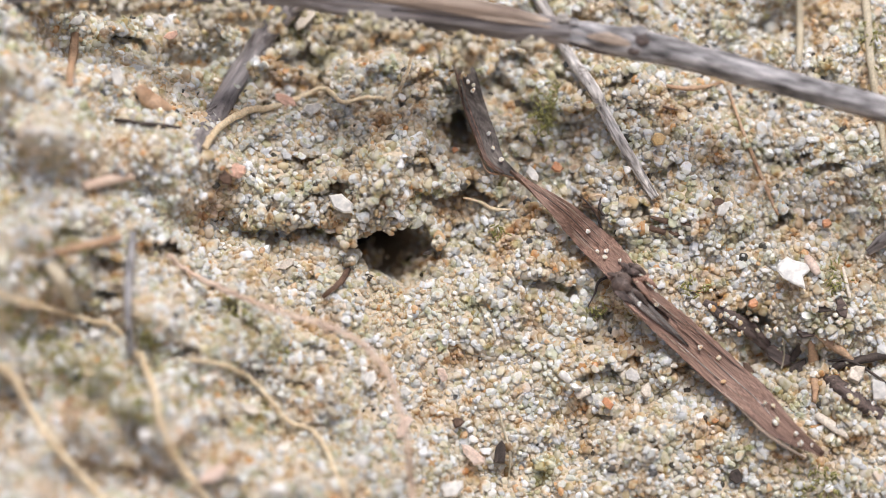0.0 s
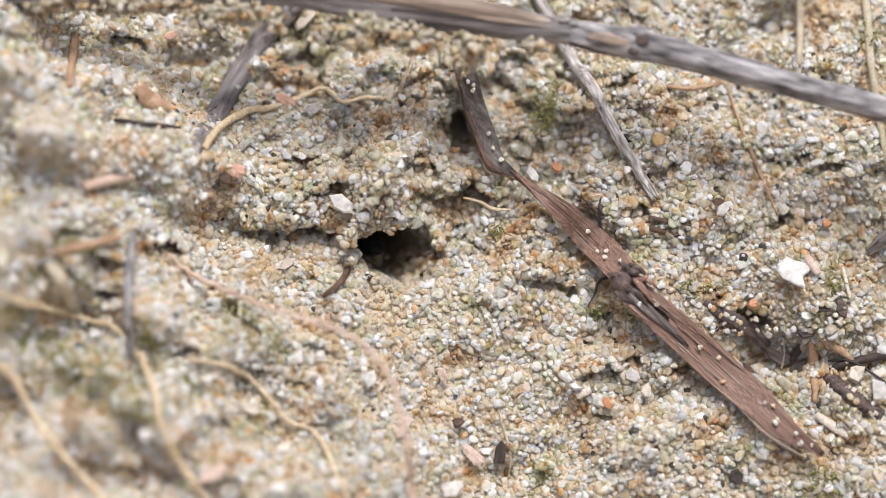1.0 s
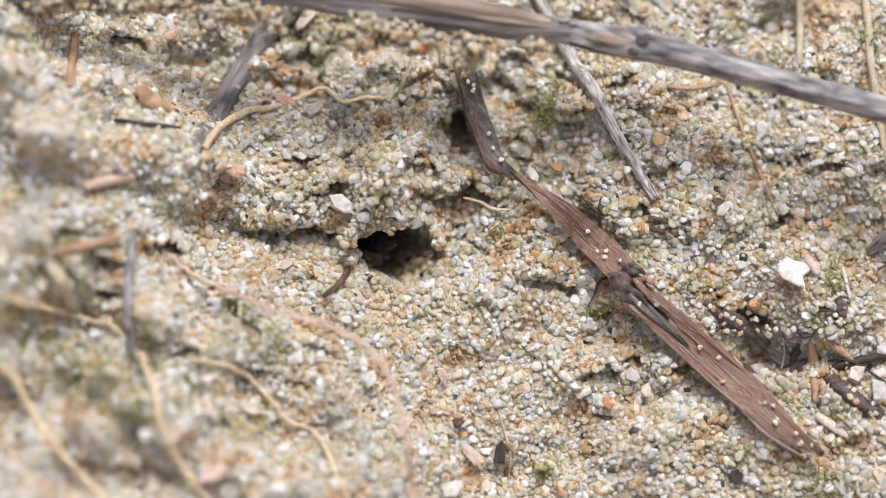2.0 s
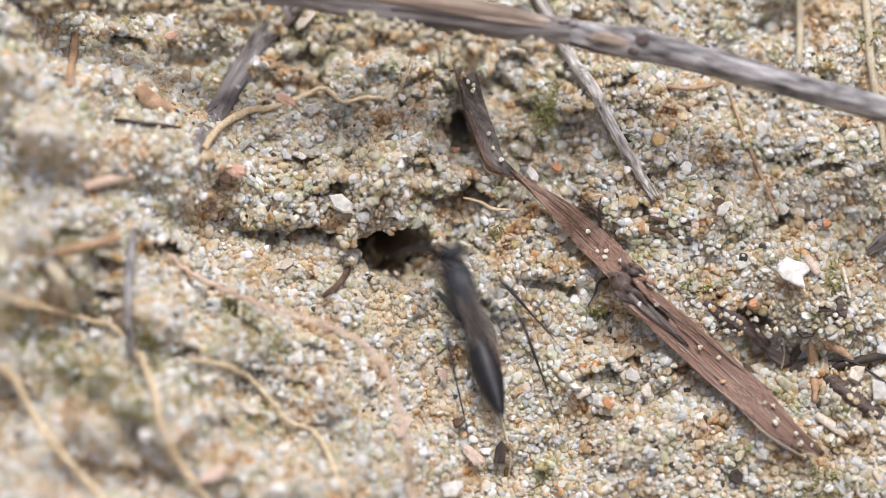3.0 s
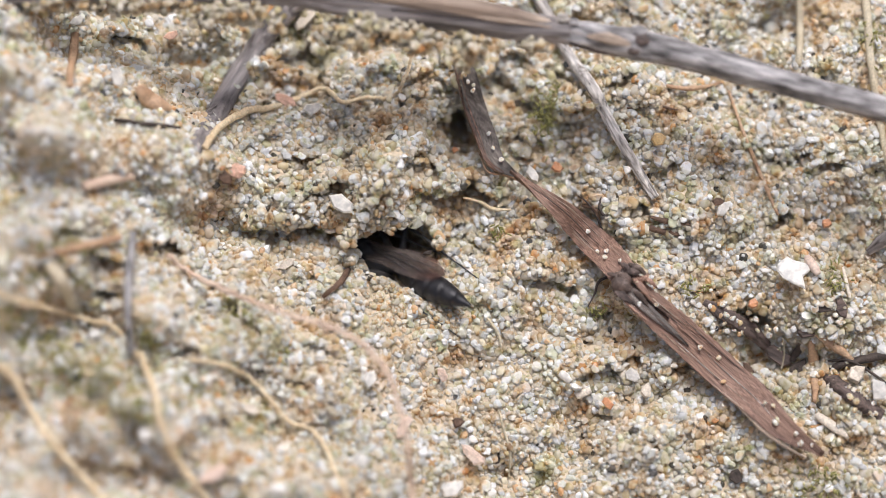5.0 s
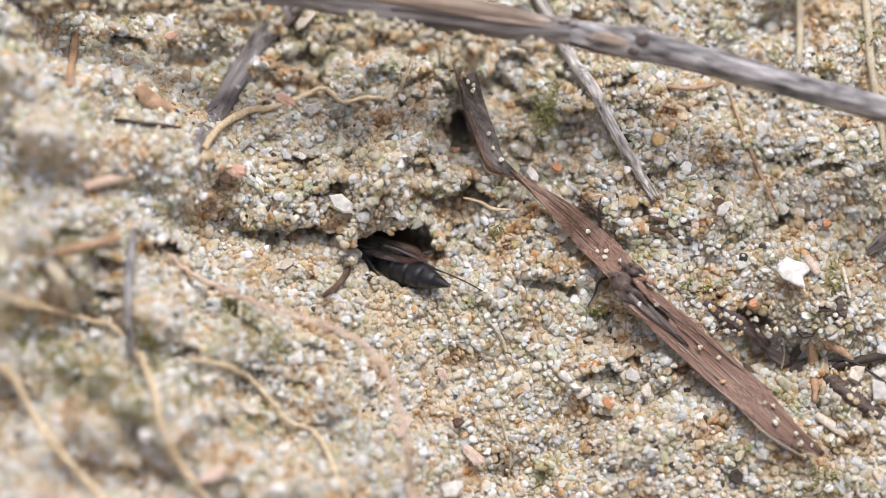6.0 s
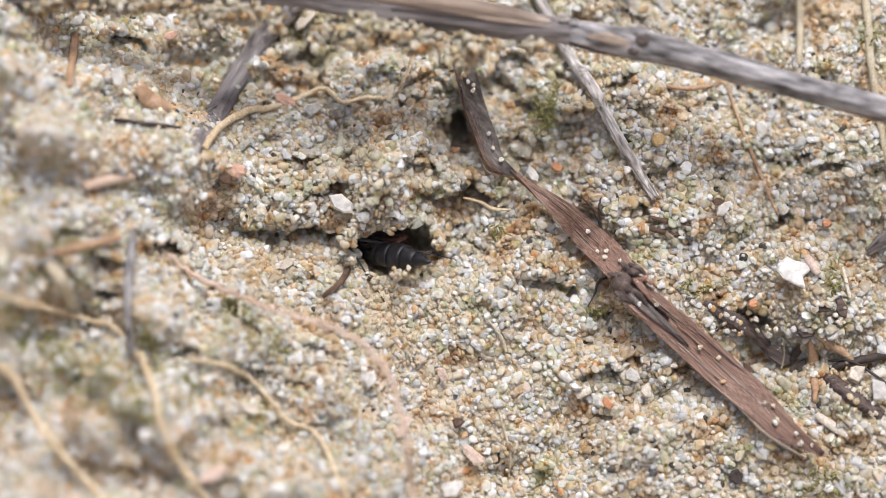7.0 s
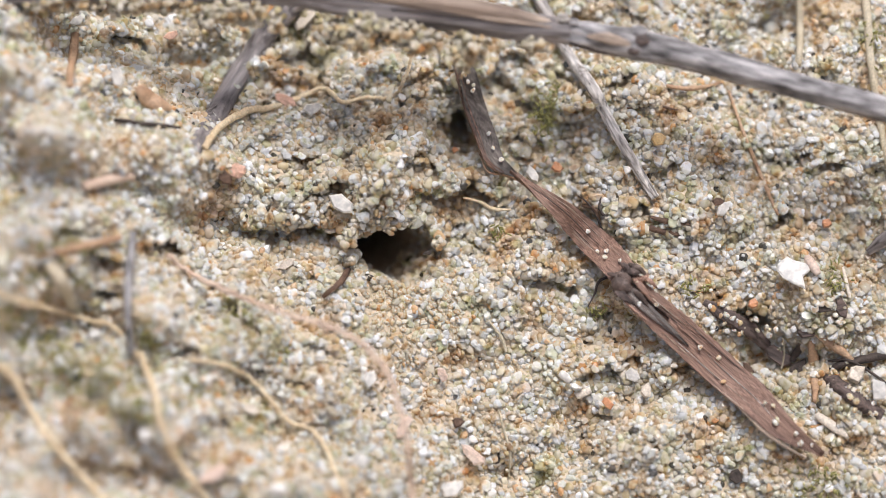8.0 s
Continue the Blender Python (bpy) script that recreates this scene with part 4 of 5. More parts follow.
lying("cream_splinter", [(21.65, -9.86), (22.69, -10.60), (23.50, -11.30)], [0.22, 0.3, 0.28, 0.14], CREAM_SHELL, "cream shell splinter beside the dried leaf", "shell", 0.6, 8, 0.6, 0.1, seed=36)
lying("dark_rootlet", [(22.54, -6.56), (23.57, -6.58), (24.56, -7.05), (26.05, -8.18)], [0.07, 0.09, 0.08, 0.07], DARK_BARK, "fine dark rootlet over sand", "root", 0.8, 6, seed=37)
lying("dark_twig", [(22.69, -7.07), (23.58, -6.72), (25.88, -6.26)], [0.2, 0.24, 0.26], DARK_BARK, "short dark twig in litter", "twig", 0.4, 8, seed=38)
lying("dark_twig", [(20.53, -6.34), (21.20, -5.28), (21.50, -4.51)], [0.22, 0.26, 0.16], DARK_BARK, "short dark twig in litter", "twig", 0.3, 8, seed=39)
lying("dark_twig", [(24.89, -0.26), (25.55, 0.19), (26.33, 0.60)], [0.2, 0.4, 0.5], TWIG_WOOD, "grey-brown twig end on sand", "twig", 0.5, 8, seed=40)
lying("pale_fibre", [(19.94, -5.18), (20.07, -5.98), (19.91, -6.87)], [0.04, 0.05, 0.04], STRAW, "hair-thin pale fibre in litter", "fibre", 0.9, 6, seed=41)
lying("white_splinter", [(23.31, -1.29), (23.50, -2.31), (23.68, -3.14)], [0.06, 0.12, 0.08], CREAM_SHELL, "narrow white shell splinter in sand", "shell", 0.6, 8, 0.5, seed=42)
lying("dark_rootlet", [(12.03, -6.77), (12.53, -7.81), (13.21, -8.33)], [0.06, 0.08, 0.05], BROWN_BARK, "fine brown rootlet in sand", "root", 0.25, 6, seed=43)

# ---- shell bits and chips, each lying in the sand ----
FLAKES = [  # name, (u, v), length, width, thickness, turn, material, label, category, lift, tilt, nod
    ("shell_flake", (18.77, -1.51), 0.95, 0.4, 0.3, -8, SHELL, "small narrow white shell bit", "shell", 0.45, 0, 0),
    ("shell_flake", (16.3, 1.95), 1.05, 0.65, 0.25, 50, SHELL, "small white pointed shell bit", "shell", 0.4, 20, 0),
    ("shell_flake", (5.25, 4.4), 1.35, 0.8, 0.4, -68, SHELL, "smooth white oval shell bit", "shell", 0.75, 0, 0),
    ("orange_chip", (9.54, -9.25), 0.85, 0.6, 0.35, -60, ORANGE_CHIP, "bright orange stone chip", "stone", 0.35, 15, 0),
    ("quartz_chip", (11.82, -8.42), 1.1, 0.75, 0.5, 80, CREAM_SHELL, "cloudy rounded quartz pebble", "stone", 0.25, 0, 0),
    ("quartz_chip", (11.00, -7.54), 1.15, 0.8, 0.35, -20, SHELL, "angular milky quartz chip", "stone", 0.35, 20, 0),
    ("shell_flake", (-5.96, 2.2), 1.85, 1.2, 0.4, -35, SHELL, "white shell bit on the crumbly lip", "shell", 0.8, 0, 0),
    ("ochre_chip", (-5.16, 1.72), 0.55, 0.5, 0.4, 0, OCHRE_CHIP, "small ochre stone chip", "stone", 0.5, 0, 0),
    ("shell_flake", (-4.20, -8.23), 1.05, 0.85, 0.25, 70, SHELL, "square-edged white shell bit", "shell", 0.45, 15, 0),
    ("shell_flake", (-2.13, -8.77), 0.85, 0.55, 0.25, -40, SHELL, "small white shell bit", "shell", 0.35, 15, 0),
    ("shell_flake", (0.00, -7.63), 1.0, 0.65, 0.25, -55, PINK_SHELL, "pale pink shell bit in sand", "shell", 0.3, 25, 0),
    ("pink_flake", (1.77, -12.29), 2.1, 0.95, 0.25, -42, PINK_SHELL, "long pale pink shell flake on sand", "shell", 0.45, 10, 0),
    ("shell_flake", (-7.68, 8.29), 1.4, 0.95, 0.35, 10, SHELL, "white shell bit beside the yellow root", "shell", 0.8, 15, 0),
    ("orange_flake", (-9.44, 8.94), 1.7, 0.75, 0.25, -30, SALMON, "salmon-orange shell flake under the yellow root", "shell", 0.3, 10, 0),
    ("pink_flake", (-15.98, 12.41), 1.15, 0.65, 0.4, 12, SALMON, "small salmon-pink stone chip in sand", "stone", 0.45, 15, 0),
    ("shell_flake", (-21.25, 12.62), 1.05, 0.75, 0.4, 25, SHELL, "white shell bit on a rusty stub", "shell", 0.75, 15, 0),
    ("shell_flake", (-18.62, 8.83), 1.2, 0.9, 0.3, -60, SHELL, "white angular shell bit", "shell", 1.0, 15, 0),
    ("cream_shell", (-8.20, 13.74), 2.1, 0.85, 0.5, 55, CREAM_SHELL, "cream curved shell bit", "shell", 0.5, 10, 0),
    ("pink_flake", (-11.82, 3.89), 1.25, 1.0, 0.55, -20, SALMON, "salmon-pink stone chip on crumbly sand", "stone", 0.6, 20, 0),
    ("brown_flake", (-12.65, 3.51), 0.9, 1.2, 0.5, 15, BROWN_BARK, "brown husk bit beside a pink chip", "husk", 0.4, 10, 0),
    ("shell_flake", (-9.11, -1.17), 1.2, 0.65, 0.4, 30, CREAM_SHELL, "cream pointed shell bit", "shell", 0.5, 20, 0),
    ("shell_flake", (-6.52, 0.99), 1.0, 0.35, 0.25, 5, CREAM_SHELL, "narrow cream shell bit", "shell", 0.55, 0, 0),
    ("shell_flake", (-16.48, -12.30), 0.95, 0.85, 0.7, 0, SHELL, "round white shell bit", "shell", 0.6, 0, 0),
    ("shell_flake", (-19.61, -6.20), 0.85, 0.75, 0.6, 0, SHELL, "round white shell bit", "shell", 0.6, 0, 0),
    ("shell_flake", (-4.65, -13.08), 1.2, 1.0, 0.6, 0, SHELL, "milky white shell bit", "shell", 0.4, 0, 0),
    ("shell_flake", (0.52, -14.35), 1.8, 1.1, 0.6, 0, SHELL, "broad milky white shell bit", "shell", 0.4, 0, 0),
    ("shell_flake", (-9.17, -14.99), 1.4, 0.9, 0.6, 0, SHELL, "milky white shell bit", "shell", 0.5, 0, 0),
    ("pink_flake", (-12.79, -14.32), 2.0, 1.1, 0.4, 20, PINK_SHELL, "pale pink shell flake", "shell", 0.6, 0, 0),
    ("pink_flake", (-2.25, -10.93), 1.6, 0.7, 0.3, 60, PINK_SHELL, "pale pink shell flake", "shell", 0.5, 0, 0),
    ("shell_flake", (25.29, -8.61), 1.6, 1.1, 0.4, -60, SHELL, "broad white shell bit in litter", "shell", 0.75, 15, 0),
    ("quartz_chip", (24.08, -7.52), 1.3, 1.1, 0.6, 30, CREAM_SHELL, "cloudy quartz pebble in litter", "stone", 0.6, 0, 0),
    ("dark_chip", (16.99, -13.47), 0.8, 1.0, 0.5, 20, DARK_BARK, "black bark crumb in sand", "bark", 0.3, 10, 0),
    ("dark_chip", (23.12, -3.69), 0.9, 1.5, 0.4, 15, ROTTEN, "dark bark bit under sand grains", "bark", 0.0, 15, 0),
    ("dark_chip", (16.04, 2.34), 0.8, 0.6, 0.4, 0, BROWN_BARK, "small dark bark crumb", "bark", 0.25, 0, 0),
    ("ochre_chip", (12.52, 6.00), 1.1, 0.85, 0.5, 0, OCHRE_CHIP, "ochre stone chip on sand", "stone", 0.45, 10, 0),
    ("orange_chip", (22.45, 1.41), 0.7, 0.6, 0.5, 0, ORANGE_CHIP, "small orange stone chip", "stone", 0.35, 0, 0),
    ("orange_chip", (6.75, 4.88), 0.75, 0.7, 0.5, 0, ORANGE_CHIP, "small rust-red stone chip", "stone", 0.3, 0, 0),
    ("orange_chip", (0.70, 5.85), 0.45, 0.5, 0.4, 0, ORANGE_CHIP, "tiny orange stone chip at a dark crevice", "stone", 0.3, 0, 0),
    ("ochre_chip", (18.12, -3.37), 0.7, 0.6, 0.45, 20, ORANGE_CHIP, "small orange-tan stone chip", "stone", 0.5, 0, 0),
    ("ochre_chip", (-10.93, -10.24), 1.0, 0.8, 0.5, 0, CREAM_SHELL, "small cream stone chip in sand", "stone", 0.5, 0, 0),
    ("shell_flake", (10.73, 4.31), 0.7, 0.5, 0.3, -40, SHELL, "small white shell bit", "shell", 0.4, 10, 0),
    ("dark_chip", (0.92, -10.38), 0.8, 0.8, 0.5, 0, BROWN_BARK, "rust-brown bark crumb in sand", "bark", 0.25, 0, 0),
    ("dark_chip", (19.8, -6.1), 1.9, 1.1, 0.5, -30, ROTTEN, "dark crumbling bark bit in litter", "bark", 0.0, 8, 0),
    ("dark_chip", (20.9, -7.0), 1.7, 1.3, 0.5, 70, DARK_BARK, "black humus crumb in litter", "bark", -0.1, 8, 0),
    ("dark_chip", (21.3, -4.9), 1.6, 0.9, 0.4, 10, ROTTEN, "dark crumbling bark bit in litter", "bark", 0.0, 8, 0),
    # two slivers added to darken the litter along the leaf's edge
    ("dark_chip", (18.1, -7.0), 1.9, 0.6, 0.4, -50, BROWN_BARK, "brown sliver beside the dried leaf", "bark", 0.0, 8, 0),
    ("dark_chip", (18.6, -8.3), 1.6, 0.55, 0.4, -45, ROTTEN, "dark sliver beside the dried leaf", "bark", -0.1, 8, 0),
    ("dark_chip", (22.1, -3.7), 1.3, 0.9, 0.4, 20, DARK_BARK, "black humus crumb among quartz grains", "bark", -0.1, 8, 0),
    ("dark_chip", (-0.90, -0.36), 0.6, 0.35, 0.3, 10, DARK_BARK, "tiny dark bark crumb at the burrow", "bark", 0.3, 0, 0),
]
for seed, (name, (u, v), length, width, thick, turn, material, label, category, lift, tilt, nod) in enumerate(FLAKES):
    chip(name, u, v, length, width, thick, turn, material, label, category, 300 + seed, lift + 0.55, tilt, nod)

chip("shell_flake", 20.32, -1.72, 2.4, 2.2, 0.24, 0, SHELL, "broad jagged white shell flake on sand", "shell", 390, 0.95, -8, -4,
     outline=[(-0.6, -0.34), (0.0, -0.69), (0.72, -1.03), (0.6, -0.26), (0.95, 0.03), (1.17, 0.43), (0.0, 0.78), (-0.31, 1.0), (-0.86, 0.52), (-0.95, 0.17)])

lying("shell_rod", [(21.16, -0.75), (21.47, -1.3), (21.8, -1.85)], [0.2, 0.27, 0.28, 0.27, 0.18], PINK_SHELL, "smooth pale pink shell rod beside a white flake", "shell", 0.6, 12, 0.85, 0.03, seed=55)
lying("shell_rod", [(6.79, -7.47), (7.1, -7.7), (7.41, -7.93)], [0.2, 0.25, 0.25, 0.25, 0.2], SHELL, "short white shell rod on sand", "shell", 0.45, 12, 0.85, 0.03, seed=53)
lying("shell_rod", [(7.73, -8.73), (8.17, -8.54), (8.62, -8.36)], [0.2, 0.25, 0.25, 0.25, 0.2], CREAM_SHELL, "short cream shell rod on sand", "shell", 0.45, 12, 0.85, 0.03, seed=54)
lying("stalk_bit", [(8.20, 2.60), (8.90, 2.25), (9.20, 1.60)], [0.14, 0.13, 0.12, 0.1, 0.06], BROWN_BARK, "curved dark brown stalk bit beside the dried leaf", "stalk", 0.6, 8, 0.9, 0.06, seed=57)
lying("pale_fibre", [(3.1, 2.9), (3.5, 3.4), (3.9, 4.1)], [0.1, 0.12, 0.06], ROOT, "short straight pale fibre on sand", "fibre", 0.75, 7, seed=61)
lying("stalk_bit", [(12.1, 1.6), (13.0, 1.4), (13.8, 1.3), (14.7, 0.9)], [0.08, 0.16, 0.2, 0.15, 0.06], BROWN_BARK, "frayed dark brown stalk bit on sand", "stalk", 0.55, 8, 0.7, 0.15, seed=62)
lying("stalk_bit", [(12.9, 1.2), (13.5, 1.6)], [0.05, 0.1, 0.05], BROWN_BARK, "thin brown splinter beside a frayed stalk", "stalk", 0.7, 6, seed=63)

GRAINS_ON_LEAF = [  # blade, how far along, how far across
    (1, 0.90, 0.1), (1, 0.92, -0.25), (1, 0.88, -0.3), (1, 0.96, 0.35), (1, 0.80, 0.2), (1, 0.30, 0.2), (1, 0.26, 0.3), (1, 0.12, 0.2),
    (1, 0.08, 0.0), (1, 0.10, 0.35), (1, 0.05, -0.2), (1, 0.36, 0.3), (0, 0.12, 0.5), (0, 0.2, -0.3), (0, 0.28, 0.35), (0, 0.51, 0.15),
    (0, 0.57, 0.45), (0, 0.62, -0.5), (0, 0.76, 0.25), (0, 0.79, 0.55), (0, 0.83, 0.1), (0, 0.84, -0.1), (0, 0.90, 0.2), (0, 0.93, -0.2), (0, 0.96, 0.1),
]
BRIGHT = [m.copy() for m in LOOSE]
for m in BRIGHT:
    m.materials[0] = MILKY_QUARTZ
for k, f, y in GRAINS_ON_LEAF:
    r, line = rng.uniform(0.15, 0.23), return_lines[k]
    ob = tagged(new("sand_grain", BRIGHT[rng.randint(0, 10)]), "clear quartz grain lying on the dried leaf", "sand grain", "grains on the leaf")
    ob.matrix_basis = Matrix.LocRotScale(line[int(f * (len(line) - 1))] + out(0.6 * y, 0.7 * y, 0.2 + 0.6 * r), Euler(rng.uniform(0, 6, 3)), (r, r, r))


for (a, b), (c, d), n in (((15.2, -3.2), (19.6, -5.9), 34), ((22.2, -6.9), (25.5, -10.0), 26), ((19.0, -5.2), (23.5, -6.6), 22), ((22.6, -2.6), (23.4, -4.6), 18)):
    for _ in range(n):                                       # loose grains half bury the litter
        f, r = rng.rand(), rng.uniform(0.14, 0.26)
        u, v = a + (c - a) * f + rng.normal(0, 0.45), b + (d - b) * f + rng.normal(0, 0.45)
        ob = tagged(new("sand_grain", (BRIGHT, LOOSE)[rng.randint(0, 2)][rng.randint(0, 10)]), "quartz grain lying on rotting litter", "sand grain", "grains on the litter")
        ob.matrix_basis = Matrix.LocRotScale(spot(u, v, 0.55), Euler(rng.uniform(0, 6, 3)), (r, r, r))


# ---- moss ----
def moss(u, v, across, high, count, seed):
    r = random.Random(seed)
    bm = bmesh.new()
    for _ in range(count):
        a, b = r.gauss(0, across / 1.9), r.gauss(0, high / 1.9)
        p = spot(u + a, v + b, r.uniform(0.15, 0.75)) - spot(u, v)
        m = Matrix.Translation(p) @ BANK @ pose(0, 0, 0, r.uniform(-70, 70), r.uniform(-70, 70), r.uniform(0, 360)) @ Matrix.Diagonal((0.07 * MM, 0.24 * MM, 0.03 * MM, 1))
        bmesh.ops.create_icosphere(bm, subdivisions=1, radius=1, matrix=m)
    tagged(part("moss_tuft", bm, MOSS, place=Matrix.Translation(spot(u, v))), "low tuft of olive-green moss between grains", "moss", "moss tufts")


for k, ((u, v), a, b, n) in enumerate([((6.1, 8.2), 0.9, 1.8, 130), ((3.2, 0.9), 0.5, 0.5, 26), ((8.9, -3.9), 0.9, 0.5, 24), ((21.75, -13.99), 1.8, 1.2, 70), ((22.82, -2.08), 0.7, 1.2, 45), ((-21.21, -7.89), 3.2, 1.8, 220), ((-16.59, -6.55), 0.6, 0.6, 50), ((-18.76, -9.25), 2.6, 1.8, 200), ((-23.84, -5.80), 1.6, 1.0, 90), ((-16.79, -10.93), 1.8, 1.0, 100), ((-20.49, -1.53), 2.4, 0.8, 90), ((-22.99, -3.16), 1.6, 0.8, 60), ((-11.81, -4.64), 1.4, 0.9, 50), ((-14.50, -9.25), 1.6, 1.0, 70), ((25.32, 12.13), 1.0, 1.0, 40), ((14.54, -2.45), 1.2, 0.5, 35), ((-5.28, -13.11), 1.4, 0.8, 40), ((-9.21, -6.88), 1.2, 0.6, 30)]):
    moss(u, v, a, b, n, 70 + k)


# ---- the wasp: y forward, z up, its waist at the origin ----
def turned(profile, level=16, flat=0.9, sag=0.0):
    """A body of revolution along y from (y, radius) pairs, flattened a little."""
    bm = bmesh.new()
    rings = []
    for y, r in profile:
        rings.append([bm.verts.new((math.cos(a) * r * MM, y * MM, (math.sin(a) * r * flat + sag * y * y) * MM)) for a in [2 * math.pi * k / level for k in range(level)]])
    for a, b in zip(rings, rings[1:]):
        for k in range(level):
            bm.faces.new((a[k], a[(k + 1) % level], b[(k + 1) % level], b[k]))
    bm.faces.new(rings[0][::-1])
    bm.faces.new(rings[-1])
    return bm


def limb(length, r0, r1, segments=1, spines=0, seed=0):
    """A jointed limb along x."""
    radii, pts = [], []
    n = 10 * segments
    for k in range(n + 1):
        f = k / n
        pts.append(Vector((f * length, 0, 0.05 * length * math.sin(f * math.pi))) * MM)
        s = (f * segments) % 1 if segments > 1 else f
        radii.append((r0 + (r1 - r0) * f) * (0.75 + 0.35 * math.sin(math.pi * min(max(s, 0.05), 0.95)) ** 0.6) * MM)
    bm = loft(pts, radii, 8, 1, 0, 0, (0, 0, 1))
    r = random.Random(seed)
    for _ in range(spines):
        x = r.uniform(0.25, 0.95) * length
        a = r.uniform(0, 6.28)
        d = Vector((0.5, math.cos(a), math.sin(a))).normalized()
        o = Vector((x, 0, 0.05 * length * math.sin(x / length * math.pi)))
        sp = loft([o * MM, (o + d * 0.16) * MM, (o + d * 0.34) * MM], [0.02 * MM, 0.014 * MM, 0.004 * MM], 4, 1, 0, 0, (0.2, 0.1, 1))
        m = bpy.data.meshes.new("spine")
        sp.to_mesh(m)
        sp.free()
        bm.from_mesh(m)
        bpy.data.meshes.remove(m)
    return bm


LEGS = [  # hip, femur, shin, standing foot, tucked foot, the way its knee points
    ((-0.62, 2.55, -0.45), 1.75, 2.5, (-3.4, 3.0, -1.9), (-0.9, 3.9, -0.9), (-0.3, 0.9, 0.5)),
    ((0.62, 2.55, -0.45), 1.75, 2.5, (2.0, 2.6, -1.7), (0.9, 3.9, -0.9), (0.3, 0.9, 0.5)),
    ((-0.62, 0.75, -0.5), 2.2, 4.9, (-6.1, -0.2, -2.0), (-1.3, -2.2, -0.7), (-0.2, 1.0, 0.5)),
    ((0.62, 0.75, -0.5), 2.2, 4.9, (5.0, -2.2, -2.0), (1.3, -2.0, -0.7), (0.5, 1.0, 0.5)),
    ((-0.45, 0.2, -0.5), 2.5, 6.7, (-2.2, -6.3, -2.0), (-1.2, -4.6, -0.8), (-0.4, 0.2, 0.9)),
    ((0.45, 0.2, -0.5), 2.5, 6.7, (3.7, -7.0, -2.0), (1.2, -5.0, -0.8), (1.0, 0.4, 0.5)),
]


def build_wasp():
    w = tagged(new("wasp"), "slender black digger wasp with smoky reddish-tipped wings", "wasp")
    head = part("head", oval(1.0, 0.5, 0.72), CHITIN, w, place=pose(0, 4.25 * MM, 0.05 * MM, -12))
    for s in (-1, 1):
        part("eye", oval(0.45, 0.42, 0.60, level=3), EYE_BLACK, head, "glossy black compound eye", pose(s * 0.545 * MM, 0.0 * MM, 0.03 * MM, 0, 0, s * -8))
        part("mandible", loft([Vector(q) * MM for q in ((s * 0.35, 0.35, -0.4), (s * 0.3, 0.7, -0.55), (s * 0.02, 0.85, -0.6))], [0.13 * MM, 0.1 * MM, 0.03 * MM], 7, 0.7, 0, 0, (0, 0, 1)), LIMB, head)
    feelers = []
    for s in (-1, 1):
        pts = spline([Vector((0, 0, 0)), Vector((s * 0.25, 0.5, 0.28)), Vector((s * 0.7 - 0.2, 0.95, 0.3)), Vector((s * 1.1 - 0.7, 1.35, 0.1)), Vector((s * 1.3 - 1.4, 1.6, -0.25))], 44)
        rad = [(0.085 - 0.02 * k / 44) * (0.86 + 0.22 * abs(math.sin(k * 0.86))) * MM for k in range(45)]
        feelers.append(part("antenna", loft([p * MM for p in pts], rad, 8, 1, 0, 0, (0, 0, 1)), LIMB, w, "dull black ringed antenna", pose(s * 0.22 * MM, 4.62 * MM, 0.1 * MM)))
    part("collar", turned([(3.05, 0.5), (3.25, 0.76), (3.45, 0.72), (3.6, 0.5), (3.75, 0.3), (3.95, 0.24)], 18, 0.9), CHITIN, w)
    part("thorax", turned([(0.12, 0.3), (0.35, 0.62), (0.8, 0.8), (1.35, 0.86), (1.9, 0.9), (2.5, 0.9), (3.0, 0.8), (3.3, 0.5)], 22, 0.95), CHITIN, w)
    part("shoulder_plate", oval(0.66, 0.85, 0.2), CHITIN, w, place=pose(0, 2.2 * MM, 0.72 * MM, 4))
    part("waist", turned([(-0.25, 0.26), (-0.1, 0.15), (0.1, 0.14), (0.25, 0.24)], 12, 1), CHITIN, w)
    gaster = new_gaster(w)
    wings = []
    for s in (-1, 1):
        bm = bmesh.new()
        n, m, rows = 26, 9, []
        for i in range(n):
            f = i / (n - 1)
            wide = 0.8 * (0.34 + 1.45 * math.sin(math.pi * min(f * 0.86 + 0.02, 1)) ** 0.8) * (1 if f < 0.85 else max(0.12, 1 - ((f - 0.85) / 0.16) ** 2))
            row = []
            for j in range(m):
                g = j / (m - 1)
                z = 0.16 * math.sin(f * 2.5) + 0.05 * math.sin(g * 5 + f * 3) - 0.28 * (g - 0.35) ** 2
                row.append(bm.verts.new(Vector((s * (0.25 - g) * wide, -5.9 * f, z)) * MM))
            rows.append(row)
        for a, b in zip(rows, rows[1:]):
            for k in range(m - 1):
                bm.faces.new((a[k], a[k + 1], b[k + 1], b[k]))
        bmesh.ops.solidify(bm, geom=bm.faces[:], thickness=0.012 * MM)
        wing = part("wing", bm, WING, w, "smoky translucent wing with a reddish-brown tip", pose(s * 0.55 * MM, 2.2 * MM, 0.85 * MM))
        for k, (x0, x1, y1) in enumerate(((-0.05, 0.02, -5.3), (0.05, 0.5, -4.6), (0.1, 0.75, -3.4))):
            part("vein", loft([Vector((-s * (x0 + (x1 - x0) * q), y1 * q, 0.03 + 0.16 * math.sin(q * 2.4))) * MM for q in (0, 0.25, 0.5, 0.75, 1)], [0.035 * MM, 0.03 * MM, 0.02 * MM], 6, 1, 0, 0, (0, 0, 1)), LIMB, wing)
        wings.append(wing)
    legs = []
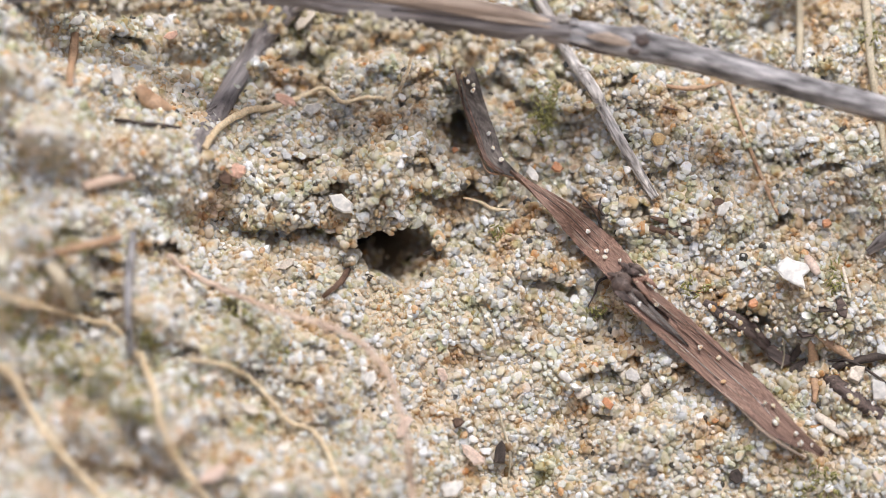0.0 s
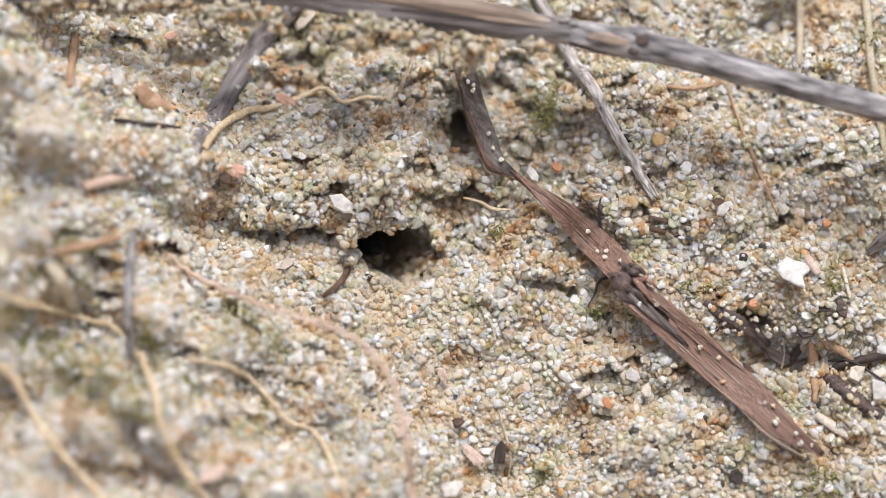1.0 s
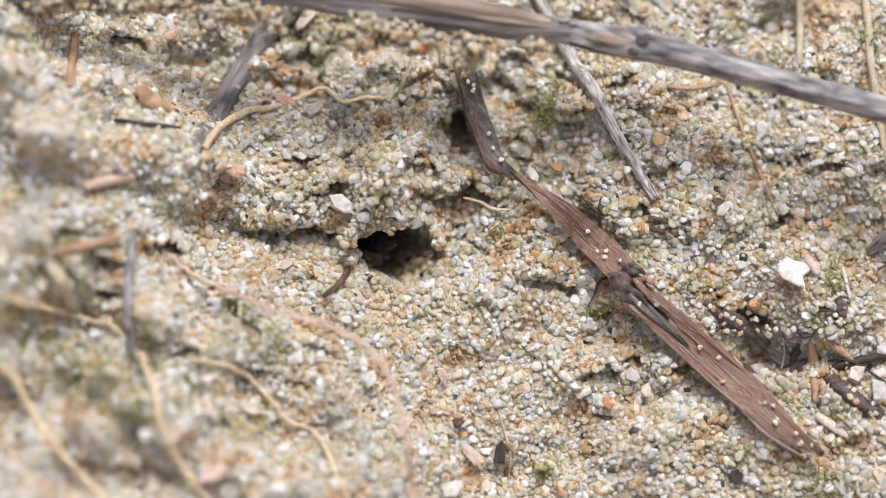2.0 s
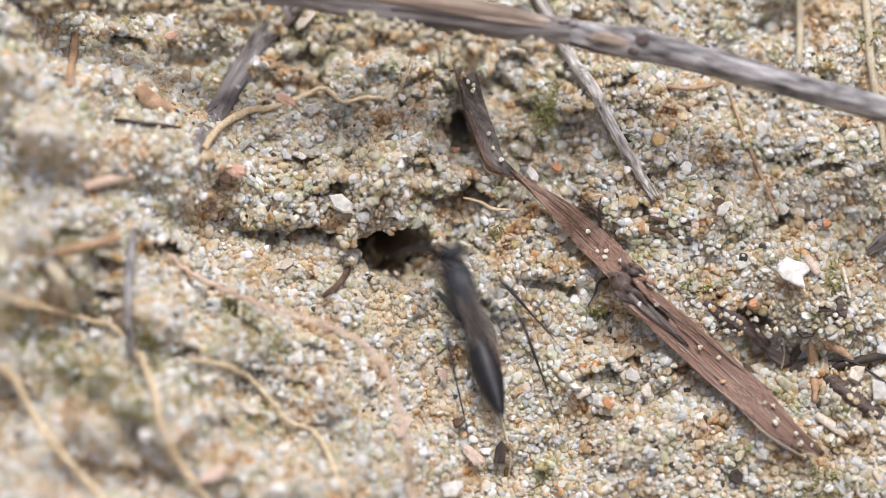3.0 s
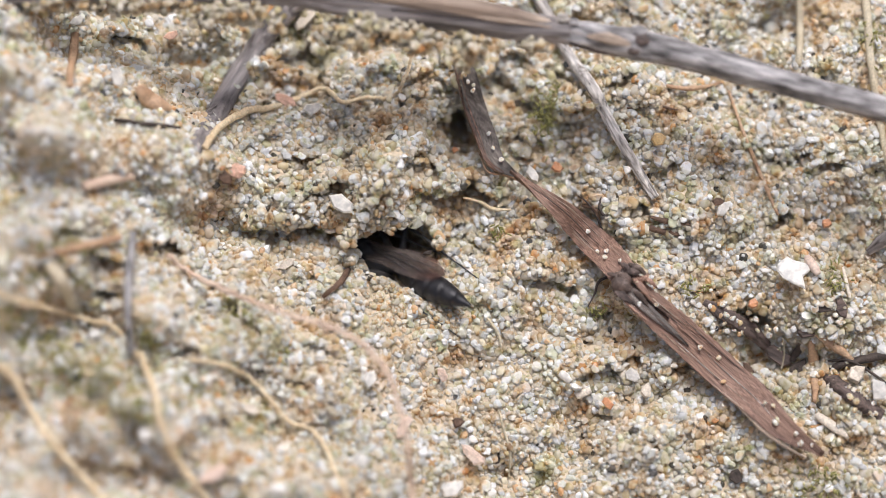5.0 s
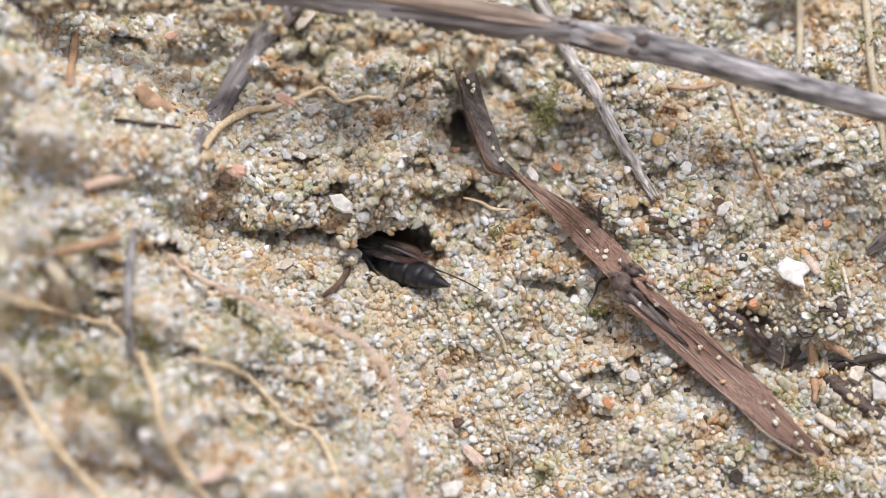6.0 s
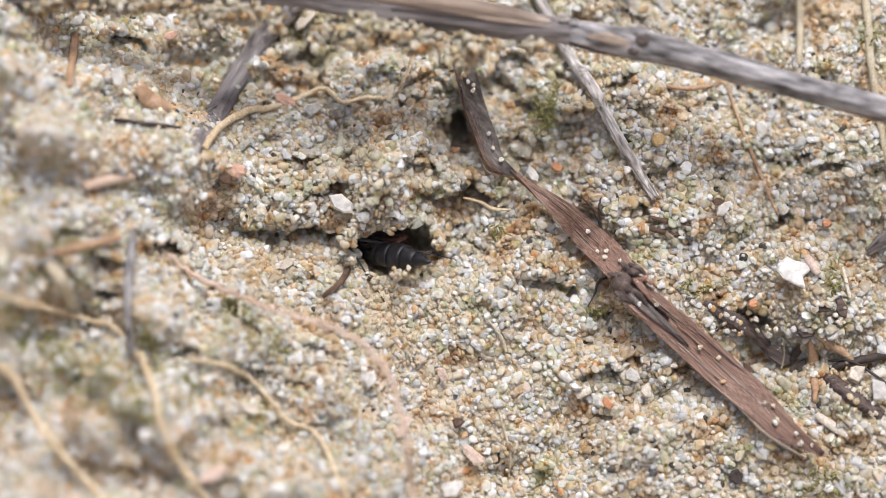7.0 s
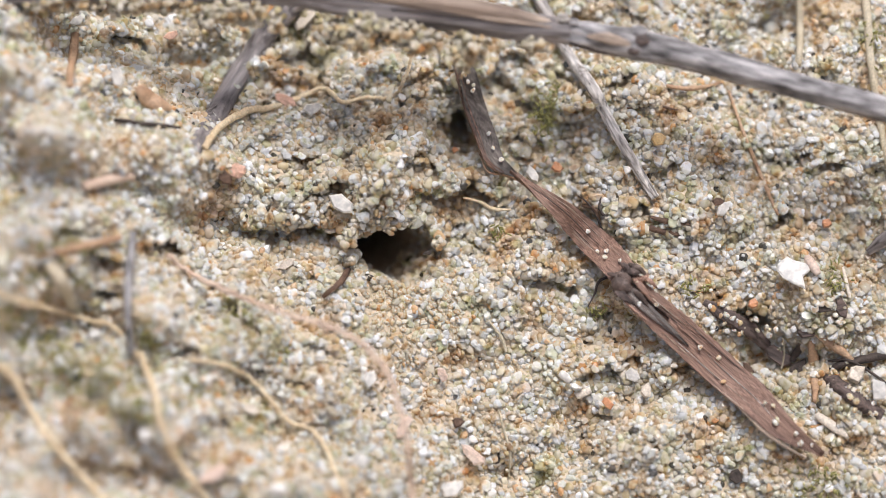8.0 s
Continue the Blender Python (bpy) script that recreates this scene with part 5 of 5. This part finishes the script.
    for k, (hip, a, b, stand, tuck, pole) in enumerate(LEGS):
        femur = part("leg", limb(a, 0.24, 0.14), LIMB, w)
        shin = part("shin", limb(b * 0.5, 0.11, 0.075, 1, 12, 50 + k), LIMB, femur, "spiny black shin")
        bm = limb(b * 0.52, 0.055, 0.035, 5, 8, 60 + k)
        for v in bm.verts:
            v.co += Vector((b * 0.49, 0, 0)) * MM
        m = bpy.data.meshes.new("foot")
        bm.to_mesh(m)
        bm.free()
        both = bmesh.new()
        both.from_mesh(shin.data)
        both.from_mesh(m)
        both.to_mesh(shin.data)
        both.free()
        bpy.data.meshes.remove(m)
        for f in shin.data.polygons:
            f.use_smooth = True
        legs.append((femur, shin))
    return w, head, feelers, gaster, wings, legs


def new_gaster(w):
    """The hind body: six overlapping rings that taper to a point."""
    y = [-0.1, -0.95, -1.95, -2.95, -3.9, -4.8, -5.95]
    r = [0.18, 0.58, 0.82, 0.85, 0.74, 0.5, 0.08]
    g = None
    for k in range(6):
        a, b = y[k], y[k + 1]
        ra, rb = r[k], r[k + 1]
        prof = [(a + 0.12, ra * 0.8), (a, ra * 0.97), (a + (b - a) * 0.35, ra + (rb - ra) * 0.38 + 0.012), (a + (b - a) * 0.75, ra + (rb - ra) * 0.78 + 0.012), (b, rb + 0.006), (b - 0.03, rb * 0.92 if k < 5 else 0.01)]
        bm = turned(prof, 20, 0.88)
        if g is None:
            g = part("abdomen", bm, BELLY, w, "glossy black pointed abdomen")
        else:
            part("abdomen_ring", bm, BELLY, g)
    return g


WASP, WASP_HEAD, FEELERS, GASTER, WINGS, LEG_PARTS = build_wasp()


# ---- what moves ----
def body(head, tail, lean=0.0):
    """The wasp's pose from a point ahead of it and the tip of its tail, both in the bank's plan."""
    h, t = out(*head), out(*tail)
    y = (h - t).normalized()
    x = y.cross(BANK.to_3x3() @ Vector((0, -0.12, 1))).normalized()
    m = Matrix((x, y, x.cross(y))).transposed().to_4x4()
    m.translation = t + y * 5.65 * MM
    return m @ pose(0, 0, 0, 0, lean, 0)


def inside(depth, lean=0.0):
    """In the burrow, the tail that deep below its mouth."""
    c = np.array((*BURROW, 1.0))
    return body(c + BURROW_WAY * (depth + 6), c + BURROW_WAY * depth, lean)


STEPS = {  # leg: seconds, where its foot stands and where its knee is, in the bank's plan
    0: [(3.2, (-0.46, -3.49), (1.57, -3.68)), (3.5, (-1.19, -3.15), (1.02, -3.35)), (3.8, (-2.27, -2.89), (-0.29, -2.85)), (4.0, (-2.17, -2.85), (-0.95, -2.72)), (4.3, (-2.27, -3.32), (-1.05, -3.02)), (4.5, (-1.74, -4.49), (-1.11, -3.08))],
    1: [(3.2, (4.64, -4.15), (4.29, -3.84)), (3.5, (4.05, -3.89), (3.64, -3.25)), (3.8, (2.17, -2.48), (2.0, -2.35)), (4.5, (2.83, -2.15), (2.16, -2.02))],
    2: [(3.2, (-2.76, -6.75), (1.01, -5.27)), (3.5, (-3.25, -6.88), (0.92, -4.74)), (3.8, (-3.42, -6.21), (-0.46, -4.44)), (4.0, (-4.07, -6.48), (-0.69, -4.24)), (4.3, (-3.42, -4.98), (-1.21, -3.68)), (4.5, (-4.07, -6.21), (-0.95, -4.44))],
    3: [(3.2, (7.48, -8.3), (6.14, -6.19)), (3.5, (8.35, -6.02), (5.04, -4.67)), (3.8, (7.75, -6.08), (4.12, -4.28)), (3.9, (6.78, -4.15), (3.63, -3.51)), (4.0, (5.54, -2.22), (3.15, -2.82)), (4.3, (4.74, -2.55), (2.75, -2.35)), (4.5, (4.81, -2.75), (3.15, -2.62))],
    4: [(2.8, (-5.13, -5.15), (-3.3, -0.5)), (2.9, (-3.09, -5.48), (-2.26, -0.66)), (3.2, (1.34, -9.95), (2.55, -7.65)), (3.5, (1.11, -13.02), (2.02, -7.65)), (3.8, (1.18, -12.95), (1.57, -6.49)), (4.0, (1.11, -12.82), (1.5, -6.16)), (4.3, (0.79, -9.29), (1.24, -5.17)), (4.5, (0.65, -11.6), (1.44, -6.06)),
        (5.5, (-3.09, -5.15), (-3.14, -1.49)), (5.8, (-2.96, -5.65), (-3.07, -1.42)), (6.0, (-2.37, -3.75), (-3.07, -1.56)), (6.3, (-3.42, -3.65), (-4.21, -1.89)), (7.3, (-3.09, -3.75), (-4.38, -2.02))],
    5: [(2.8, (2.17, -2.55), (0.52, -1.49)), (2.9, (2.7, -4.55), (1.01, -1.23)), (3.2, (6.72, -14.13), (5.91, -7.71)), (3.5, (6.79, -13.74), (5.58, -7.65)), (3.8, (7.53, -10.52), (4.61, -5.27)), (4.0, (7.33, -10.45), (4.77, -5.4)), (4.3, (7.01, -10.28), (4.64, -4.94)), (4.5, (6.68, -10.02), (5.69, -4.9)),
        (5.5, (2.17, -2.32), (-0.62, -0.5)), (5.8, (2.24, -2.32), (-0.62, -0.5)), (6.0, (2.57, -2.92), (-2.26, -0.06)), (6.3, (1.85, -1.82), (-1.44, -0.33)), (6.6, (0.92, -0.68), (-0.72, -0.6)), (7.3, (0.92, -0.75), (-0.72, -0.66))],
}


def leg_poses(k, foot, pole):
    """Femur and shin of leg k with its foot at that place of the wasp's space."""
    hip, a, b = Vector(LEGS[k][0]), LEGS[k][1], LEGS[k][2]
    d = Vector(foot) - hip
    r = min(max(d.length, abs(a - b) + 0.15), a + b - 0.1)
    d.normalize()
    up = (pole - d * pole.dot(d)).normalized()
    c = (a * a + r * r - b * b) / (2 * a * r)
    knee = hip + d * a * c + up * a * math.sqrt(max(0, 1 - c * c))
    toe = hip + d * r

    def frame_of(p, q):
        x = (q - p).normalized()
        y = Vector((0, 0, 1)).cross(x)
        y = (y if y.length > 1e-3 else Vector((0, 1, 0))).normalized()
        m = Matrix((x, y, x.cross(y))).transposed().to_4x4()
        m.translation = p * MM
        return m
    f = frame_of(hip, knee)
    return f, f.inverted() @ frame_of(knee, toe)


INSIDE = (-5.9, 0.6, -2.4)     # a point six millimetres down the burrow


def digging(tail, lean=0.0):
    """Head down in the burrow, its back turned up the bank."""
    return body(INSIDE, (tail[0], tail[1], tail[2] + 0.5), 30 + lean)


def motions():
    path = [
        (0.0, inside(5.5)), (0.5, inside(5.2)), (0.8, inside(3.4, 6)), (1.0, inside(2.3)), (1.2, inside(2.9, -8)), (1.3, inside(2.0)),
        (1.4, inside(1.2, 5)), (1.5, inside(0.9)), (1.6, inside(0.5, -5)), (1.7, digging((-1.15, -1.32, 1.20))), (2.0, inside(1.0)),
        (2.3, inside(2.2, 6)), (2.6, digging((-0.66, -1.93, 1.30))), (2.8, digging((0.82, -3.43, 1.50))),
        (2.9, body((-3.61, -0.01, -1.50), (1.74, -4.38, 1.60))), (3.0, body((0.43, -0.21, 1.40), (3.23, -10.08, 1.70))),
        (3.1, body((2.39, -1.52, 2.20), (3.52, -12.33, 1.60))), (3.2, body((3.31, -2.65, 2.40), (3.95, -12.65, 1.50))),
        (3.3, body((3.31, -2.65, 2.40), (3.75, -12.52, 1.50))), (3.4, body((1.74, -2.43, 2.30), (4.34, -11.61, 1.60))),
        (3.5, body((1.83, -2.47, 2.30), (4.27, -11.64, 1.60))), (3.6, body((0.16, -1.99, 2.20), (4.57, -10.64, 1.70))),
        (3.7, body((-0.03, -1.85, 2.20), (4.18, -10.64, 1.70))), (3.8, body((0.00, -2.05, 2.20), (4.05, -10.77, 1.70))),
        (3.9, body((0.00, -1.62, 2.20), (3.75, -10.54, 1.70))), (4.0, body((0.26, -1.19, 2.20), (3.82, -10.44, 1.70))),
        (4.1, body((0.16, -1.22, 2.20), (3.75, -10.41, 1.70))), (4.2, body((0.20, -1.32, 2.20), (3.79, -10.47, 1.70))),
        (4.3, body((-0.07, -0.80, 2.10), (3.53, -9.82, 1.70))), (4.4, body((0.10, -1.24, 2.10), (4.95, -9.32, 2.20))),
        (4.5, body((0.03, -1.44, 2.10), (5.08, -9.52, 2.20))), (4.6, body((-0.13, -1.25, 2.00), (4.92, -9.34, 2.10))),
        (4.7, body((-3.04, -0.68, 0.40), (3.33, -7.52, 2.00))), (4.9, body((-4.47, -0.04, -1.50), (2.16, -4.96, 1.90))),
        (5.2, digging((0.20, -2.25, 1.60), 6)), (5.5, digging((1.02, -2.67, 1.70), -6)), (5.8, digging((1.97, -2.72, 1.80))),
        (5.9, digging((1.74, -3.07, 1.70))), (6.0, digging((0.10, -2.85, 1.60))), (6.1, digging((-0.23, -2.68, 1.60))),
        (6.2, digging((-0.46, -2.87, 1.50))), (6.3, digging((-0.43, -2.03, 1.50), 5)), (6.4, digging((-0.39, -1.87, 1.50))),
        (6.5, digging((-0.30, -2.10, 1.50))), (6.6, digging((-0.23, -1.62, 1.40), -4)), (6.7, digging((-0.46, -1.00, 1.30))),
        (6.8, digging((-0.53, -1.00, 1.30), 4)), (6.9, digging((-0.46, -0.81, 1.20))), (7.0, digging((-0.63, -0.91, 1.20))),
        (7.1, digging((-0.73, -0.93, 1.10), 5)), (7.2, digging((-1.05, -1.77, 1.10))), (7.3, digging((-1.38, -1.98, 1.00))),
        (7.4, digging((-1.78, -1.63, 0.50))), (7.5, digging((-2.05, -1.24, 0.00))), (7.6, digging((-2.39, -0.89, -0.50), 5)), (7.8, inside(3.0)), (8.0, inside(5.0)),
    ]
    walk(WASP, path)
    # how far the legs are tucked in, time by time, and how fast the fore legs dig
    tucks = [(0, 1), (2.7, 1), (2.9, 0.6), (3.0, 0.15), (3.2, 0), (4.5, 0), (4.7, 0.15), (4.9, 0.6), (5.2, 0.8), (5.8, 0.55), (6.0, 0.75), (7.1, 0.8), (7.4, 0.95), (8.0, 1)]
    times = [k / 10 for k in range(0, 81)]
    stands = []
    for t in times:
        scene.frame_set(frame(t))
        stands.append(WASP.matrix_basis.copy())
    scene.frame_set(1)
    unbank = BANK.inverted()
    r = random.Random(5)
    for k, (femur, shin) in enumerate(LEG_PARTS):
        stand, tuck = Vector(LEGS[k][3]), Vector(LEGS[k][4])
        fs, ss = [], []
        for i, t in enumerate(times):
            q = float(np.interp(t, [a for a, _ in tucks], [b for _, b in tucks]))
            foot = stand.lerp(tuck, q)
            busy = 0.45 if (t < 3.0 or t > 4.6) else 0.12
            reach = (0.8, 0.8, 0.4, 0.4, 0.35, 0.35)[k] * busy
            foot = foot + Vector((r.uniform(-1, 1), math.sin(t * 17 + k * 2.1) * 1.3, r.uniform(0, 0.6))) * reach
            pole = Vector(LEGS[k][5])
            if 3.1 < t < 4.65 or k > 3 and (2.75 < t < 2.95 or 5.45 < t < 7.25):       # out on the sand: it steps from place to place
                row = [np.interp(t, [a for a, _, _ in STEPS[k]], [b[j][i2] for b in STEPS[k]]) for j in (1, 2) for i2 in (0, 1)]
                p = Vector((row[0], row[1], float(relief(row[0], row[1])) + 0.35))
                foot = (stands[i].inverted() @ (BANK @ p * MM)) / MM
                bend = (stands[i].inverted() @ out(row[2], row[3], 2.4 if 3.1 < t < 4.65 else 3.0)) / MM
                pole = bend - (Vector(LEGS[k][0]) + foot) / 2 + Vector((0, 0, 0.5))
            elif q < 0.4:                                 # the feet stand on the sand
                p = unbank @ (stands[i] @ (foot * MM)) / MM
                p.z = float(relief(np.array([p.x]), np.array([p.y]))[0]) + 0.35
                foot = (stands[i].inverted() @ (BANK @ p * MM)) / MM
            a, b = leg_poses(k, foot, pole)
            fs.append((t, a))
            ss.append((t, b))
        walk(femur, fs)
        walk(shin, ss)
    for s, f in zip((-1, 1), FEELERS):
        walk(f, [(t, pose(s * 0.22 * MM, 4.62 * MM, 0.1 * MM, 10 * math.sin(t * 9 + s), 0, 22 + 16 * math.sin(t * 7 + 2 * s))) for t in times[::2]])
    swing = [(0, 6), (3.1, 6), (3.2, 13), (3.5, 12), (3.7, 10), (3.9, 14), (4.0, 24), (4.1, 14), (4.3, 8), (4.4, 26), (4.5, 32), (4.6, 24), (4.7, 10), (8, 6)]
    lift_up = [(0, 4), (4.3, 4), (4.3667, -10), (4.4333, -70), (4.5667, -8), (4.6333, -50), (4.7, 0), (8, 4)]
    for s, f in zip((-1, 1), WINGS):
        rows = []
        for t in [k / 30 for k in range(241)]:
            a, b = (float(np.interp(t, [x for x, _ in r2], [y for _, y in r2])) for r2 in (swing, lift_up))
            rows.append((t, pose(s * 0.42 * MM, 2.2 * MM, (0.82 + 0.05 * s) * MM, b + 2 * math.sin(t * 5), 0, a - s * 3)))
        walk(f, rows)
    walk(GASTER, [(t, pose(0, 0, 0, 3 * math.sin(t * 6), 0, 4 * math.sin(t * 4.3))) for t in times[::2]])
    walk(WASP_HEAD, [(t, pose(0, 4.25 * MM, 0.05 * MM, -12 + 5 * math.sin(t * 8), 0, 6 * math.sin(t * 5))) for t in times[::2]])

    # loads of sand raked out of the burrow: when, from where, to where, how far they scatter, how many
    for t0, (u0, v0), (u1, v1), wide, high, count in [
            (1.36, (-2.28, -1.55), (0.53, -3.55), 2.2, 1.2, 26), (2.2, (-2.61, -1.28), (-0.46, -4.11), 2.2, 1.4, 12),
            (2.9, (-2.12, -1.50), (0.20, -3.39), 1.6, 1.0, 10), (4.32, (0.53, -3.37), (3.31, -12.03), 2.2, 1.2, 26),
            (5.2, (-2.12, -1.50), (1.85, -6.66), 2.6, 1.6, 12), (6.62, (-2.61, -1.50), (-1.94, -6.31), 1.2, 1.2, 22),
            (6.86, (-2.61, -1.43), (-2.28, -2.61), 1.3, 0.6, 20)]:
        for _ in range(count):
            a, b = r.gauss(0, 0.35), r.gauss(0, 0.25)
            s = r.uniform(0.16, 0.26)
            deep = t0 != 4.32                       # all but one load come out of the burrow
            start = out(*(np.array((*BURROW, 0.6)) + BURROW_WAY * r.uniform(4, 7) + np.array((a, b - 0.9, -0.5)))) if deep else spot(u0 + a, v0 + b, 0.3)
            mouth = spot(u0 + a, v0 + b, r.uniform(0.3, 0.9)) if deep else start
            u, v = u1 + r.gauss(0, wide / 2), v1 + r.gauss(0, high / 2)
            land = spot(u, v, 0.34)
            t1 = t0 + r.uniform(0.0, 0.12)
            t2 = t1 + r.uniform(0.16, 0.3)
            top = (mouth + land) / 2 + out(0, 0, r.uniform(1.0, 3.0))
            turn0 = [r.uniform(0, 80) for _ in range(3)]
            ob = tagged(new("sand_grain", LOOSE[r.randint(0, 9)]), "loose quartz grain raked out of the burrow", "sand grain", "raked grains")
            ob.scale = (s, s, s)
            rows = [(p, Matrix.Translation(q) @ pose(0, 0, 0, *[x + y for x in turn0])) for p, q, y in ((0, start, 0), (t1 - 0.14, start, 0), (t1, mouth, 15), ((t1 + t2) / 2, top, 45), (t2, land, 75), (8, land, 75))]
            walk(ob, rows)

    # the pale fibre that is shoved aside, and the bark flake that the raked sand half buries
    f = lying("pale_fibre", [(2.17, -3.57), (2.57, -4.22), (2.90, -4.80), (3.03, -5.56)], [0.05, 0.09, 0.1, 0.07], STRAW, "curved pale fibre lying on loose sand", "fibre", 0.35, 7, seed=51)
    m0 = f.matrix_basis.copy()
    m1 = Matrix.Translation(out(*(2.68, -4.20, 0.00)) - out(*(2.25, -3.43, 0.00))) @ m0 @ pose(0, 0, 0, 0, 0, 6)
    walk(f, [(0, m0), (2.9, m0), (3.05, m0.lerp(m1, 0.3)), (4.7, m0.lerp(m1, 0.3)), (5.4, m1), (8, m1)])
    u, v = (3.34, -12.06)
    c = chip("bark_flake", u, v, 1.9, 0.75, 0.4, 82, DARK_BARK, "dark bark flake being buried by loose sand", "bark", 361, 0.3, 30, 0)
    m0 = c.matrix_basis.copy()
    m1 = Matrix.Translation(out(0, 0, -0.5)) @ m0 @ pose(0, 0, 0, 12, 0, 0)
    walk(c, [(0, m0), (4.3, m0), (4.5, m1), (8, m1)])


lying("pale_fibre", [(3.21, -9.59), (3.57, -10.90), (3.90, -12.21), (3.81, -13.52)], [0.05, 0.08, 0.08, 0.04], STRAW, "thin straw-coloured fibre in sand", "fibre", 0.4, 6, seed=52)
motions()
